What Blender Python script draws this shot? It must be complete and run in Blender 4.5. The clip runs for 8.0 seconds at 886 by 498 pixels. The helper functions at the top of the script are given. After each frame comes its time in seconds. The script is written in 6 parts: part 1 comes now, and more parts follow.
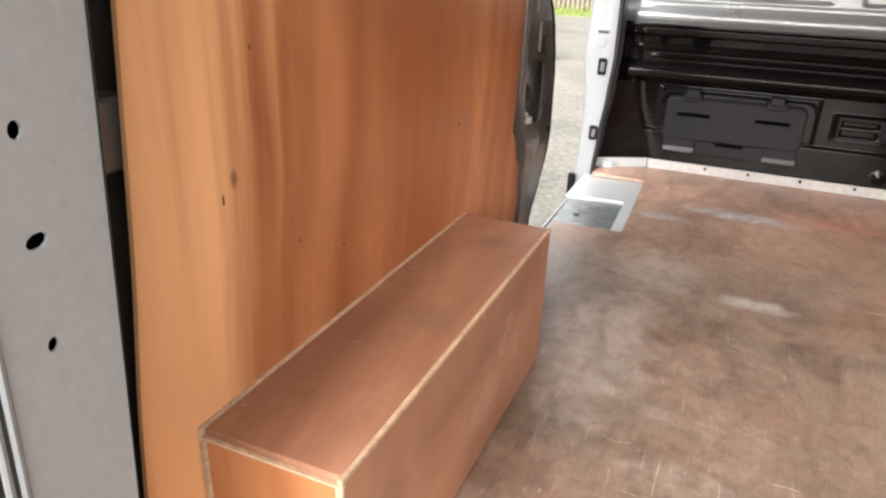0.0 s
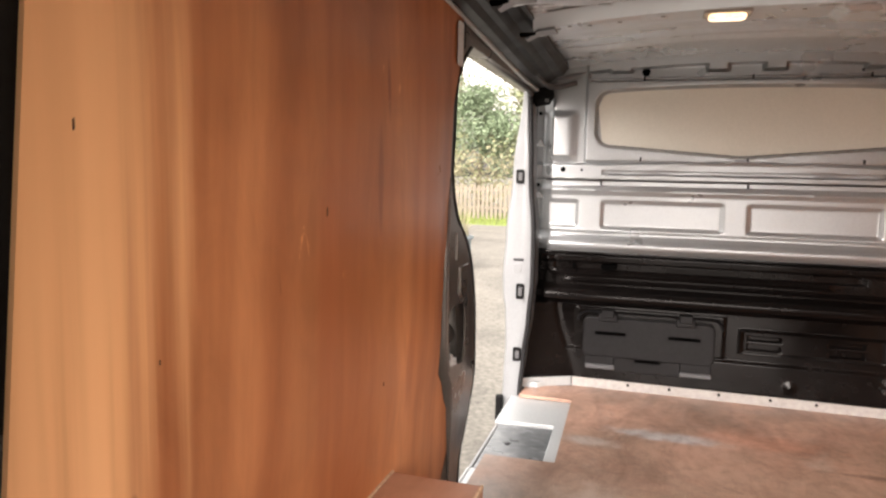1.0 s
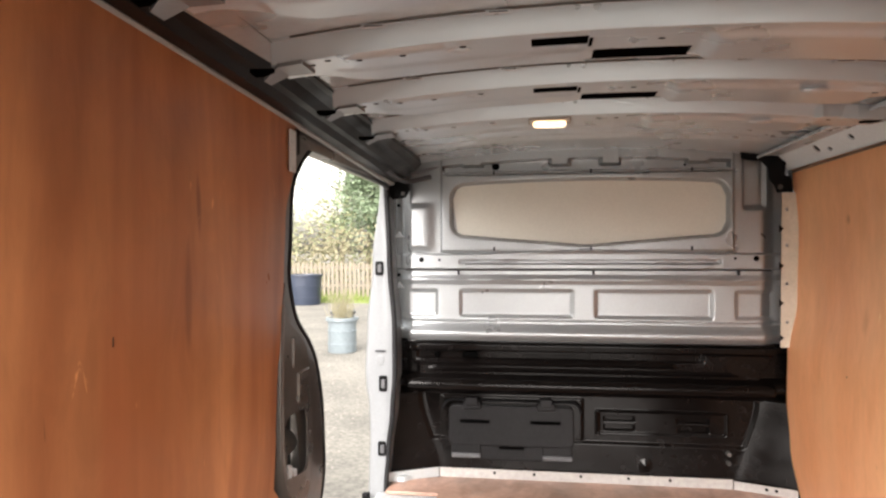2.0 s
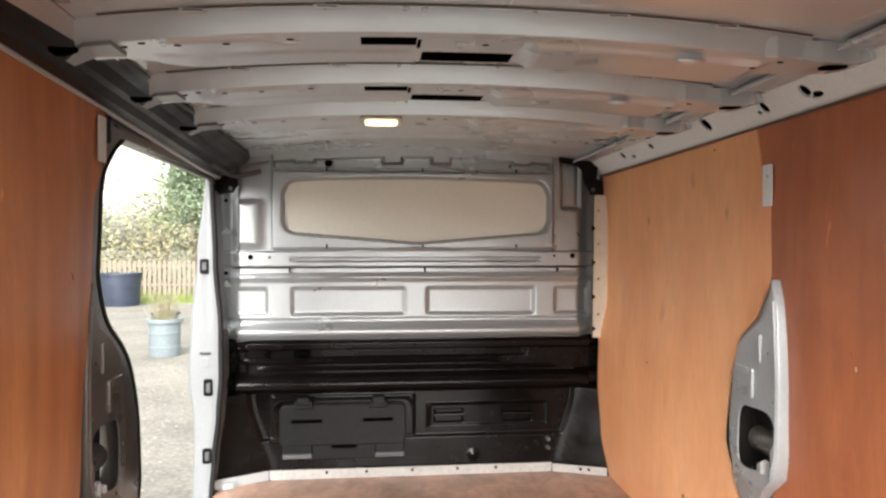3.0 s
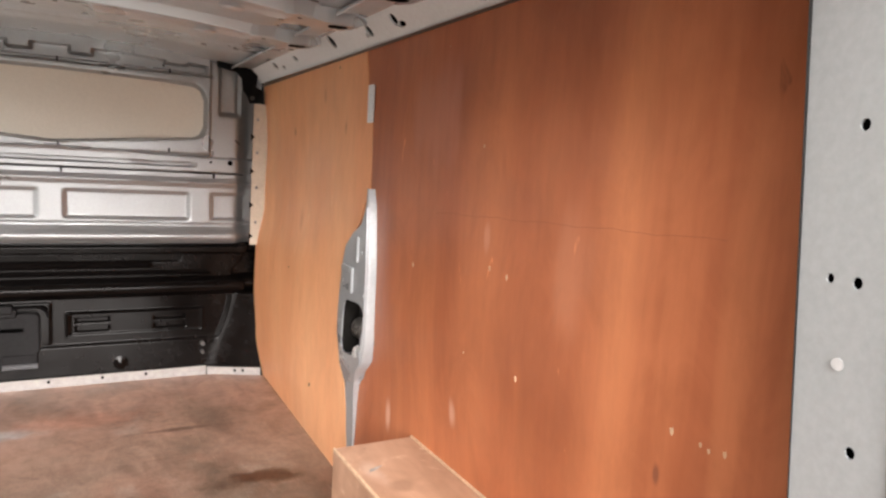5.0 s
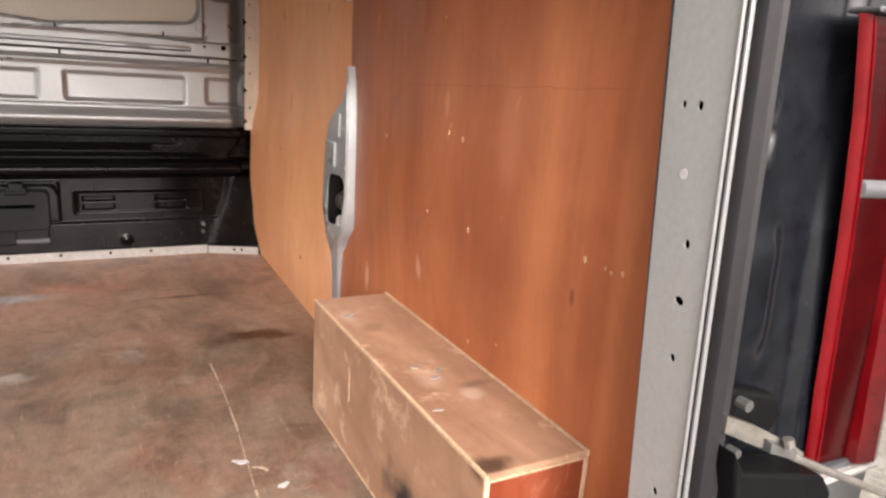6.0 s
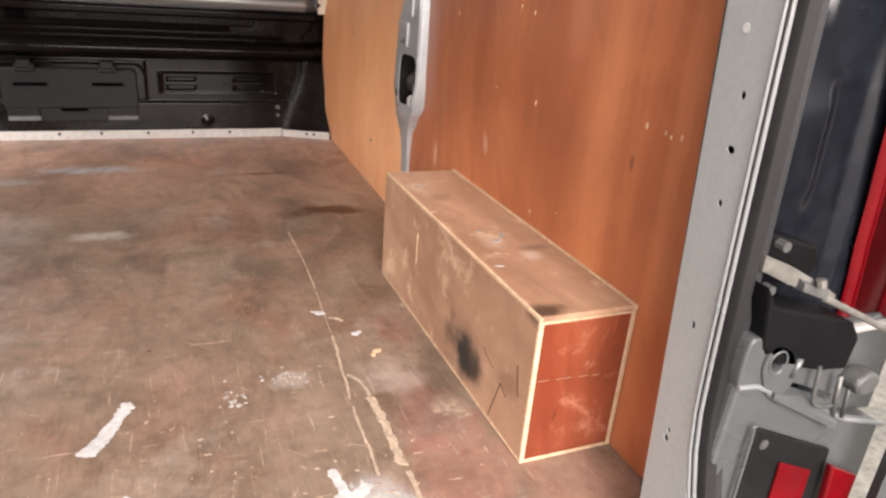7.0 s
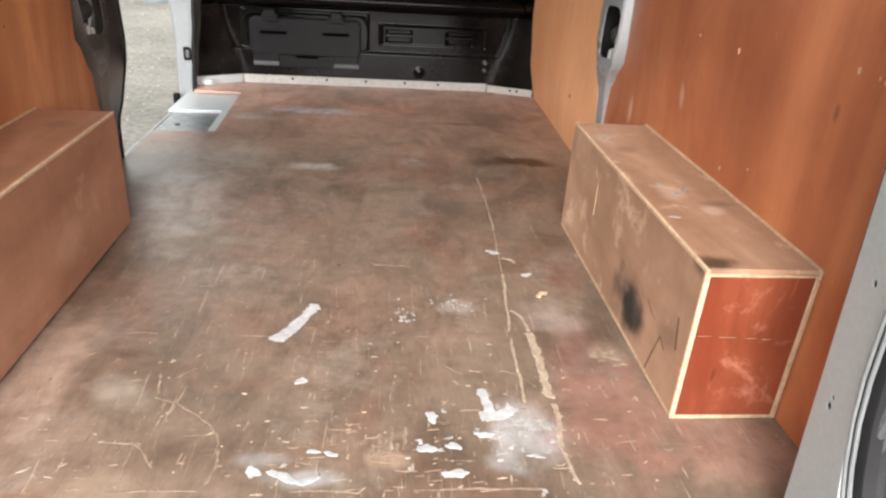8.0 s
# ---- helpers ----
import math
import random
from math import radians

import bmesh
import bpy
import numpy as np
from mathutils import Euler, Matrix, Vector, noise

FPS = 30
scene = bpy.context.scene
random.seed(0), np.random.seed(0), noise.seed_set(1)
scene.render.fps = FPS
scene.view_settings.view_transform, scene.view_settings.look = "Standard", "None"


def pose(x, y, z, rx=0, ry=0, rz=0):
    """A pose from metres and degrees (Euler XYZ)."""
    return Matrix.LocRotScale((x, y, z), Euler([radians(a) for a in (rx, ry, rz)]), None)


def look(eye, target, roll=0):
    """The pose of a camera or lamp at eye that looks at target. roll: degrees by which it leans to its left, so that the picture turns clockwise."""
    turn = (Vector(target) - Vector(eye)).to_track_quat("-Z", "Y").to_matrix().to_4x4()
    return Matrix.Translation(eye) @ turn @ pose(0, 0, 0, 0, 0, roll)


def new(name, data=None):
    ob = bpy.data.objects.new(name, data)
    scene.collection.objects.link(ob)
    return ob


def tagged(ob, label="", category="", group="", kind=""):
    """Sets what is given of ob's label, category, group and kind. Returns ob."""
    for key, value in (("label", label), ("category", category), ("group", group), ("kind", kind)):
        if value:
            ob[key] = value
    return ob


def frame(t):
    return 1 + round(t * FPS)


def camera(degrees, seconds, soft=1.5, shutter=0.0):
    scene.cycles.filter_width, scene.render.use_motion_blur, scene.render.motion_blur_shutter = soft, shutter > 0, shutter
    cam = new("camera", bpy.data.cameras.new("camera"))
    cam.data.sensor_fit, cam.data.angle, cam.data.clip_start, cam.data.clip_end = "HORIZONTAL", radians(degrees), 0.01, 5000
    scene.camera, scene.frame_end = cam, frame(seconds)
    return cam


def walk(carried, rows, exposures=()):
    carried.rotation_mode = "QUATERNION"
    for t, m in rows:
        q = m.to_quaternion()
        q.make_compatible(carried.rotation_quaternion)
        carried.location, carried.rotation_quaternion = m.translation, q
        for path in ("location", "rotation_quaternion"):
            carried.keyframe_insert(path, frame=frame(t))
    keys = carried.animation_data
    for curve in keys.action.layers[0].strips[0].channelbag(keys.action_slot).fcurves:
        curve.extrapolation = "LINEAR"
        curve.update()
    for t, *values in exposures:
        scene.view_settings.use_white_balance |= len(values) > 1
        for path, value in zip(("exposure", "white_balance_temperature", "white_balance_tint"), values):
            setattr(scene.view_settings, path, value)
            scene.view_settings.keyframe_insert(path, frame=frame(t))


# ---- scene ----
cam = camera(66.1, 8.0, 2.4)
EXPOSURE = 2.5
PATH = [
    (0, (-0.323, -0.204, 0.858), (-1.038, 1.489, 0.069), 2.0),
    (0.5, (-0.352, -0.15, 0.909), (-1.001, 1.661, 0.362), 1.8),
    (1, (-0.341, -0.159, 0.964), (-0.922, 1.741, 0.742), 1.2),
    (1.5, (-0.231, -0.147, 1.029), (-0.706, 1.796, 0.995), 0.5),
    (1.7, (-0.208, -0.13, 1.034), (-0.614, 1.829, 1.033), 0.2),
    (3, (-0.183, -0.127, 1.037), (0.011, 1.864, 1.03), -0.0),
    (3.5, (-0.155, -0.123, 1.031), (0.27, 1.831, 0.993), 0.3),
    (4, (-0.109, -0.133, 1.03), (0.542, 1.757, 0.965), 1.1),
    (4.5, (-0.013, -0.197, 1.024), (0.88, 1.59, 0.923), 2.3),
    (4.7, (0.028, -0.237, 1.026), (0.977, 1.518, 0.88), 2.8),
    (5.8, (0.095, -0.485, 0.958), (1.04, 1.222, 0.519), 4.2),
    (6, (0.082, -0.509, 0.95), (1.008, 1.192, 0.452), 3.9),
    (6.5, (0.017, -0.581, 0.928), (0.886, 1.107, 0.298), 3.9),
    (7, (0.021, -0.617, 0.898), (0.768, 1.072, 0.128), 4.8),
    (7.5, (0.08, -0.66, 0.86), (0.59, 1.069, -0.006), 5.3),
    (8, (0.068, -0.696, 0.848), (0.252, 1.09, -0.034), 3.7),
]
walk(cam, [(t, look(eye, target, roll)) for t, eye, target, roll in PATH], [(0, EXPOSURE, 6500, 12), (0.5, EXPOSURE, 6700, 14), (1.2, EXPOSURE, 7000, 17), (1.7, EXPOSURE + 0.05, 6800, 15), (3.0, EXPOSURE + 0.05, 6500, 10), (3.5, EXPOSURE, 6500, 10), (4.6, EXPOSURE + 0.2, 6500, 12), (5.9, EXPOSURE - 0.2, 6900, 17), (7.0, EXPOSURE - 0.3, 6800, 16), (8, EXPOSURE - 0.4, 6400, 10)])

# ---- world and light ----
world = bpy.data.worlds.new("overcast_sky")
scene.world = world
world.use_nodes = True
wn, wl = world.node_tree.nodes, world.node_tree.links
sky = wn.new("ShaderNodeTexSky")
sky.sky_type, sky.sun_disc = "NISHITA", False
sky.sun_elevation, sky.sun_rotation = radians(30), radians(188)
sky.air_density, sky.dust_density, sky.ozone_density = 3.0, 5.0, 0.6
soft = wn.new("ShaderNodeHueSaturation")
soft.inputs["Saturation"].default_value = 0.12
wl.new(sky.outputs["Color"], soft.inputs["Color"])
wl.new(soft.outputs["Color"], wn["Background"].inputs["Color"])
wn["Background"].inputs["Strength"].default_value = 0.15
sun = new("sun", bpy.data.lights.new("sun", "SUN"))
sun.data.energy, sun.data.angle, sun.data.color = 0.05, radians(60), (1.0, 0.97, 0.92)
sun.matrix_world = look((-1.21, -8.57, 5.0), (0, 0, 0))


# ---- materials ----
def tree_of(name):
    m = bpy.data.materials.new(name)
    m.use_nodes = True
    nt = m.node_tree
    return m, nt, nt.nodes["Principled BSDF"]


def coords(nt, stretch, offset=(0, 0, 0)):
    tc = nt.nodes.new("ShaderNodeTexCoord")
    mp = nt.nodes.new("ShaderNodeMapping")
    mp.inputs["Scale"].default_value = stretch
    mp.inputs["Location"].default_value = offset
    nt.links.new(tc.outputs["Object"], mp.inputs["Vector"])
    return mp.outputs["Vector"]


def noise_of(nt, vec, scale, detail=6, rough=0.6, distort=0.0):
    n = nt.nodes.new("ShaderNodeTexNoise")
    n.inputs["Scale"].default_value = scale
    n.inputs["Detail"].default_value = detail
    n.inputs["Roughness"].default_value = rough
    n.inputs["Distortion"].default_value = distort
    nt.links.new(vec, n.inputs["Vector"])
    return n.outputs["Fac"]


def ramp_of(nt, fac, stops):
    r = nt.nodes.new("ShaderNodeValToRGB")
    e = r.color_ramp.elements
    while len(e) < len(stops):
        e.new(0.5)
    for el, (p, c) in zip(e, stops):
        el.position = p
        el.color = (*c, 1) if len(c) == 3 else c
    nt.links.new(fac, r.inputs["Fac"])
    return r.outputs["Color"]


def mix_of(nt, fac, a, b, mode="MIX"):
    n = nt.nodes.new("ShaderNodeMix")
    n.data_type, n.blend_type = "RGBA", mode
    for sock, v in ((n.inputs[0], fac), (n.inputs[6], a), (n.inputs[7], b)):
        if isinstance(v, (int, float)):
            sock.default_value = v
        elif isinstance(v, tuple):
            sock.default_value = (*v, 1)
        else:
            nt.links.new(v, sock)
    return n.outputs[2]


def bump_of(nt, bsdf, height, strength, dist=0.002):
    b = nt.nodes.new("ShaderNodeBump")
    b.inputs["Strength"].default_value = strength
    b.inputs["Distance"].default_value = dist
    nt.links.new(height, b.inputs["Height"])
    nt.links.new(b.outputs["Normal"], bsdf.inputs["Normal"])


def soft_spots(nt, c, spots, along=(1, 1, 1)):
    """Soft-edged stains, paler patches and, on the left lining, daylight: place, half-sizes, colour and strength of
    each, with a wandering rim.
    """
    o = coords(nt, (1, 1, 1))
    wob = nt.nodes.new("ShaderNodeTexNoise")
    wob.inputs["Scale"].default_value = 14
    wob.inputs["Detail"].default_value = 5
    nt.links.new(coords(nt, along), wob.inputs["Vector"])
    for at, half, col, most in spots:
        sub = nt.nodes.new("ShaderNodeVectorMath")
        sub.operation = "SUBTRACT"
        nt.links.new(o, sub.inputs[0])
        sub.inputs[1].default_value = at
        div = nt.nodes.new("ShaderNodeVectorMath")
        div.operation = "DIVIDE"
        nt.links.new(sub.outputs[0], div.inputs[0])
        div.inputs[1].default_value = half
        ln = nt.nodes.new("ShaderNodeVectorMath")
        ln.operation = "LENGTH"
        nt.links.new(div.outputs[0], ln.inputs[0])
        add = nt.nodes.new("ShaderNodeMath")
        add.operation = "MULTIPLY_ADD"
        nt.links.new(wob.outputs["Fac"], add.inputs[0])
        add.inputs[1].default_value = 1.5
        nt.links.new(ln.outputs["Value"], add.inputs[2])
        f = ramp_of(nt, add.outputs[0], [(0.0, (most,) * 3), (1.0, (0, 0, 0))])
        r = f.node.color_ramp
        r.interpolation = "EASE"
        mr = nt.nodes.new("ShaderNodeMapRange")
        mr.inputs[1].default_value, mr.inputs[2].default_value = 1.05, 1.85
        nt.links.new(add.outputs[0], mr.inputs[0])
        nt.links.new(mr.outputs[0], f.node.inputs["Fac"])
        c = mix_of(nt, f, c, col)
    return c


def shade(c, k):
    return tuple(min(1, a * k) for a in c)


def plain(name, col, rough=0.5, metal=0.0, vary=0.15, fine=60, coarse=4, stretch=(1, 1, 1), bump=0.1, coat=0.0, dirt=None, gloss=0.5):
    m, nt, b = tree_of(name)
    v = coords(nt, stretch)
    f1, f2 = noise_of(nt, v, fine), noise_of(nt, v, coarse, 4)
    c1 = ramp_of(nt, f1, [(0.3, shade(col, 1 - vary)), (0.7, shade(col, 1 + vary))])
    c2 = ramp_of(nt, f2, [(0.3, (1 - vary,) * 3), (0.7, (1, 1, 1))])
    c = mix_of(nt, 1.0, c1, c2, "MULTIPLY")
    if dirt:
        d = noise_of(nt, v, coarse * 2.3, 8, 0.7)
        c = mix_of(nt, ramp_of(nt, d, [(0.55, (0, 0, 0)), (0.72, (0.7, 0.7, 0.7))]), c, dirt)
    nt.links.new(c, b.inputs["Base Color"])
    r = ramp_of(nt, f2, [(0.3, (max(0.03, rough - 0.1),) * 3), (0.7, (min(1, rough + 0.1),) * 3)])
    nt.links.new(r, b.inputs["Roughness"])
    b.inputs["Metallic"].default_value = metal
    b.inputs["Coat Weight"].default_value = coat
    b.inputs["Specular IOR Level"].default_value = gloss
    if bump:
        bump_of(nt, b, f1, bump)
    return m


def timber(name, dark, light, rough=0.42, grain=(4, 4, 0.35), worn=None, wear_at=0.62, offset=(0, 0, 0), marks=True, spots=(), cloudy=1.0, along=(1, 1, 1)):
    """Sheet plywood: fine fibres, broad veneer bands, scuffs."""
    m, nt, b = tree_of(name)
    v = coords(nt, grain, offset)
    o = coords(nt, (1, 1, 1), offset)
    bands = noise_of(nt, v, 0.62, 4, 0.55, 1.4)
    fibre = noise_of(nt, v, 16, 6, 0.7, 0.3)
    blotch = noise_of(nt, o, 2.2, 5, 0.6)
    c = ramp_of(nt, bands, [(0.36, dark), (0.50, tuple((p + q) / 2 for p, q in zip(dark, light))), (0.66, light)])
    c = mix_of(nt, 0.16, c, ramp_of(nt, fibre, [(0.30, (0.50, 0.46, 0.44)), (0.62, (1, 1, 1))]), "MULTIPLY")
    c = mix_of(nt, 0.6 * cloudy, c, ramp_of(nt, blotch, [(0.3, (0.62, 0.57, 0.54)), (0.62, (1, 1, 1))]), "MULTIPLY")
    cloud = noise_of(nt, coords(nt, (1, 1, 0.45), offset), 9, 6, 0.65, 0.8)
    c = mix_of(nt, 0.5 * cloudy, c, ramp_of(nt, cloud, [(0.34, (0.70, 0.66, 0.62)), (0.58, (1, 1, 1))]), "MULTIPLY")
    if worn:
        w = noise_of(nt, o, 7, 9, 0.72, 0.4)
        c = mix_of(nt, ramp_of(nt, w, [(wear_at, (0, 0, 0)), (wear_at + 0.12, (0.75, 0.75, 0.75))]), c, worn)
    if marks:
        k = noise_of(nt, coords(nt, (5, 5, 1.2), (3.3, 1.7, 0.4)), 5, 3, 0.5, 1.5)
        c = mix_of(nt, ramp_of(nt, k, [(0.735, (0, 0, 0)), (0.77, (0.5, 0.5, 0.5))]), c, shade(light, 1.5))
        k2 = noise_of(nt, coords(nt, (6, 6, 1.6), (8.1, 2.2, 5.4)), 4, 3, 0.5, 1.0)
        c = mix_of(nt, ramp_of(nt, k2, [(0.745, (0, 0, 0)), (0.79, (0.6, 0.6, 0.6))]), c, shade(dark, 0.35))
    c = soft_spots(nt, c, spots, along)
    nt.links.new(c, b.inputs["Base Color"])
    nt.links.new(ramp_of(nt, blotch, [(0.3, (rough - 0.1,) * 3), (0.7, (rough + 0.14,) * 3)]), b.inputs["Roughness"])
    bump_of(nt, b, fibre, 0.12, 0.001)
    return m


def floor_timber(name):
    """Bare plywood floor: dirty brown, greyed, with scratches across both ways and paint flecks."""
    m, nt, b = tree_of(name)
    o = coords(nt, (1, 1, 1))
    big = noise_of(nt, o, 1.6, 6, 0.62, 0.5)
    mid = noise_of(nt, o, 6, 8, 0.7, 0.3)
    fibre = noise_of(nt, coords(nt, (16, 2.5, 5)), 9, 7, 0.72)
    c = ramp_of(nt, big, [(0.30, (0.21, 0.150, 0.108)), (0.46, (0.315, 0.228, 0.165)), (0.60, (0.40, 0.280, 0.208)), (0.76, (0.47, 0.37, 0.29))])
    hue = noise_of(nt, coords(nt, (1, 1, 1), (9, 4, 3)), 2.7, 6, 0.65, 0.6)
    c = mix_of(nt, ramp_of(nt, hue, [(0.48, (0, 0, 0)), (0.66, (0.65, 0.65, 0.65))]), c, (0.36, 0.185, 0.125))
    c = mix_of(nt, 0.5, c, ramp_of(nt, mid, [(0.32, (0.42, 0.40, 0.38)), (0.56, (1, 1, 1))]), "MULTIPLY")
    c = mix_of(nt, 0.3, c, ramp_of(nt, fibre, [(0.32, (0.50, 0.48, 0.46)), (0.6, (1.0, 1.0, 1.0))]), "MULTIPLY")
    # paler, redder tone towards the front
    tc = nt.nodes.new("ShaderNodeSeparateXYZ")
    nt.links.new(o, tc.inputs[0])
    front = nt.nodes.new("ShaderNodeMapRange")
    front.inputs[1].default_value, front.inputs[2].default_value = 1.7, 2.6
    nt.links.new(tc.outputs["Y"], front.inputs[0])
    fm = nt.nodes.new("ShaderNodeMath")
    fm.operation = "MULTIPLY"
    nt.links.new(front.outputs[0], fm.inputs[0])
    nt.links.new(ramp_of(nt, noise_of(nt, o, 3.1, 5), [(0.30, (0.25, 0.25, 0.25)), (0.6, (0.95, 0.95, 0.95))]), fm.inputs[1])
    c = mix_of(nt, fm.outputs[0], c, (0.76, 0.46, 0.34))
    # pale scratches, mostly near the loading edge
    rear = nt.nodes.new("ShaderNodeMapRange")
    rear.inputs[1].default_value, rear.inputs[2].default_value = 1.5, 0.1
    rear.inputs[3].default_value, rear.inputs[4].default_value = 0.35, 1.0
    nt.links.new(tc.outputs["Y"], rear.inputs[0])
    for stretch, off, scale, cut in (((3.5, 40, 5), (0, 0, 0), 3.4, 0.675), ((40, 2.6, 5), (4, 3, 1), 3.4, 0.645), ((24, 15, 5), (1, 6, 2), 2.6, 0.70), ((9, 9, 6), (7, 1, 2), 9.0, 0.68)):
        s = noise_of(nt, coords(nt, stretch, off), scale, 4, 0.6, 0.8)
        f = ramp_of(nt, s, [(cut, (0, 0, 0)), (cut + 0.035, (0.75, 0.75, 0.75))])
        k = nt.nodes.new("ShaderNodeMath")
        k.operation = "MULTIPLY"
        nt.links.new(f, k.inputs[0])
        nt.links.new(rear.outputs[0], k.inputs[1])
        c = mix_of(nt, k.outputs[0], c, (0.72, 0.56, 0.41))
    st = noise_of(nt, coords(nt, (1.2, 3.2, 2), (5, 9, 0)), 2.6, 5, 0.6, 0.6)
    c = mix_of(nt, ramp_of(nt, st, [(0.66, (0, 0, 0)), (0.74, (0.55, 0.55, 0.55))]), c, (0.10, 0.055, 0.035))
    dust = noise_of(nt, coords(nt, (1, 1, 1), (2, 2, 7)), 3.3, 8, 0.75, 0.4)
    c = mix_of(nt, ramp_of(nt, dust, [(0.56, (0, 0, 0)), (0.72, (0.42, 0.42, 0.42))]), c, (0.62, 0.56, 0.49))
    c = soft_spots(nt, c, [((0.615, 1.80, 0), (0.17, 0.065, 1), (0.12, 0.055, 0.03), 1.0),
                           ((0.42, 2.3, 0), (0.17, 0.02, 1), (0.16, 0.09, 0.06), 0.7),
                           ((-0.24, 2.44, 0), (0.26, 0.06, 1), (0.64, 0.63, 0.62), 0.85),
                           ((-0.52, 2.3, 0), (0.14, 0.05, 1), (0.6, 0.57, 0.53), 0.5),
                           ((-0.17, 1.68, 0), (0.1, 0.05, 1), (0.66, 0.62, 0.56), 0.6),
                           ((0.52, 0.5, 0), (0.11, 0.16, 1), (0.3, 0.13, 0.105), 0.55)])
    c = soft_spots(nt, c, [((0.338, 0.262, 0), (0.085, 0.105, 1), (0.80, 0.80, 0.81), 0.5),
                           ((0.569, 0.517, 0), (0.05, 0.055, 1), (0.8, 0.62, 0.47), 0.3),
                           ((0.09, 0.2, 0), (0.05, 0.035, 1), (0.82, 0.6, 0.42), 0.55),
                           ((-0.05, 0.155, 0), (0.07, 0.026, 1), (0.8, 0.8, 0.8), 0.45),
                           ((-0.282, 0.228, 0), (0.06, 0.03, 1), (0.16, 0.1, 0.07), 0.6),
                           ((0.255, 0.705, 0), (0.06, 0.045, 1), (0.75, 0.7, 0.64), 0.3)])
    c = soft_spots(nt, c, [((0.3, 0.2, 0), (0.05, 0.04, 1), (0.54, 0.5, 0.46), 0.4),
                           ((-0.12, 0.2, 0), (0.06, 0.025, 1), (0.55, 0.53, 0.51), 0.5),
                           ((0.478, 0.665, 0), (0.10, 0.09, 1), (0.62, 0.50, 0.44), 0.45),
                           ((-0.3, 0.22, 0), (0.09, 0.06, 1), (0.22, 0.15, 0.1), 0.55),
                           ((-0.4, 0.36, 0), (0.08, 0.05, 1), (0.5, 0.42, 0.33), 0.35),
                           ((0.56, 0.88, 0), (0.07, 0.14, 1), (0.34, 0.16, 0.12), 0.5)])
    c = soft_spots(nt, c, [((0.1, 2.5, 0), (0.3, 0.1, 1), (0.66, 0.3, 0.19), 0.5),
                           ((-0.46, 1.78, 0), (0.16, 0.2, 1), (0.6, 0.54, 0.48), 0.35)])
    c = soft_spots(nt, c, [((0.72, 0.22, 0), (0.17, 0.14, 1), (0.66, 0.40, 0.30), 0.5),
                           ((0.53, 0.30, 0), (0.17, 0.20, 1), (0.42, 0.20, 0.15), 0.6),
                           ((-0.60, 0.42, 0), (0.10, 0.34, 1), (0.74, 0.52, 0.40), 0.6),
                           ((-0.43, 0.40, 0), (0.06, 0.05, 1), (0.80, 0.70, 0.58), 0.28),
                           ((-0.34, 0.12, 0), (0.16, 0.06, 1), (0.55, 0.42, 0.30), 0.5),
                           ((-0.52, 1.30, 0), (0.14, 0.40, 1), (0.62, 0.53, 0.45), 0.5)])
    speck = noise_of(nt, coords(nt, (1, 1, 1), (3, 8, 1)), 26, 7, 0.7)
    c = mix_of(nt, 0.35, c, ramp_of(nt, speck, [(0.36, (0.42, 0.40, 0.38)), (0.55, (1, 1, 1))]), "MULTIPLY")
    patch = noise_of(nt, coords(nt, (1.8, 0.9, 1), (6, 3, 4)), 3.6, 7, 0.7, 0.8)
    c = mix_of(nt, 0.6, c, ramp_of(nt, patch, [(0.36, (0.46, 0.42, 0.40)), (0.56, (1, 1, 1))]), "MULTIPLY")
    c = mix_of(nt, 1.0, c, (0.66, 0.66, 0.67), "MULTIPLY")
    nt.links.new(c, b.inputs["Base Color"])
    nt.links.new(ramp_of(nt, mid, [(0.3, (0.27,) * 3), (0.7, (0.50,) * 3)]), b.inputs["Roughness"])
    bump_of(nt, b, fibre, 0.2, 0.001)
    return m


PLY_R = timber("red_brown_plywood", (0.42, 0.130, 0.054), (0.60, 0.222, 0.096), 0.40, along=(1, 1.2, 0.25),
               spots=[((0, 0.10, 0.46), (0.08, 0.018, 0.045), (0.92, 0.66, 0.52), 0.3), ((0, -0.02, 0.885), (0.08, 0.014, 0.04), (0.80, 0.50, 0.40), 0.25), ((0, 0.47, 0.33), (0.08, 0.018, 0.05), (0.92, 0.66, 0.52), 0.35), ((0, -0.52, 0.586), (0.08, 0.007, 0.018), (0.14, 0.05, 0.03), 0.7),
                      ((0, -0.30, 0.86), (0.1, 0.06, 0.14), (0.62, 0.29, 0.17), 0.25), ((0, 0.25, 1.15), (0.1, 0.16, 0.14), (0.46, 0.20, 0.135), 0.5), ((0, -0.55, 0.30), (0.1, 0.05, 0.2), (0.40, 0.13, 0.06), 0.5)])
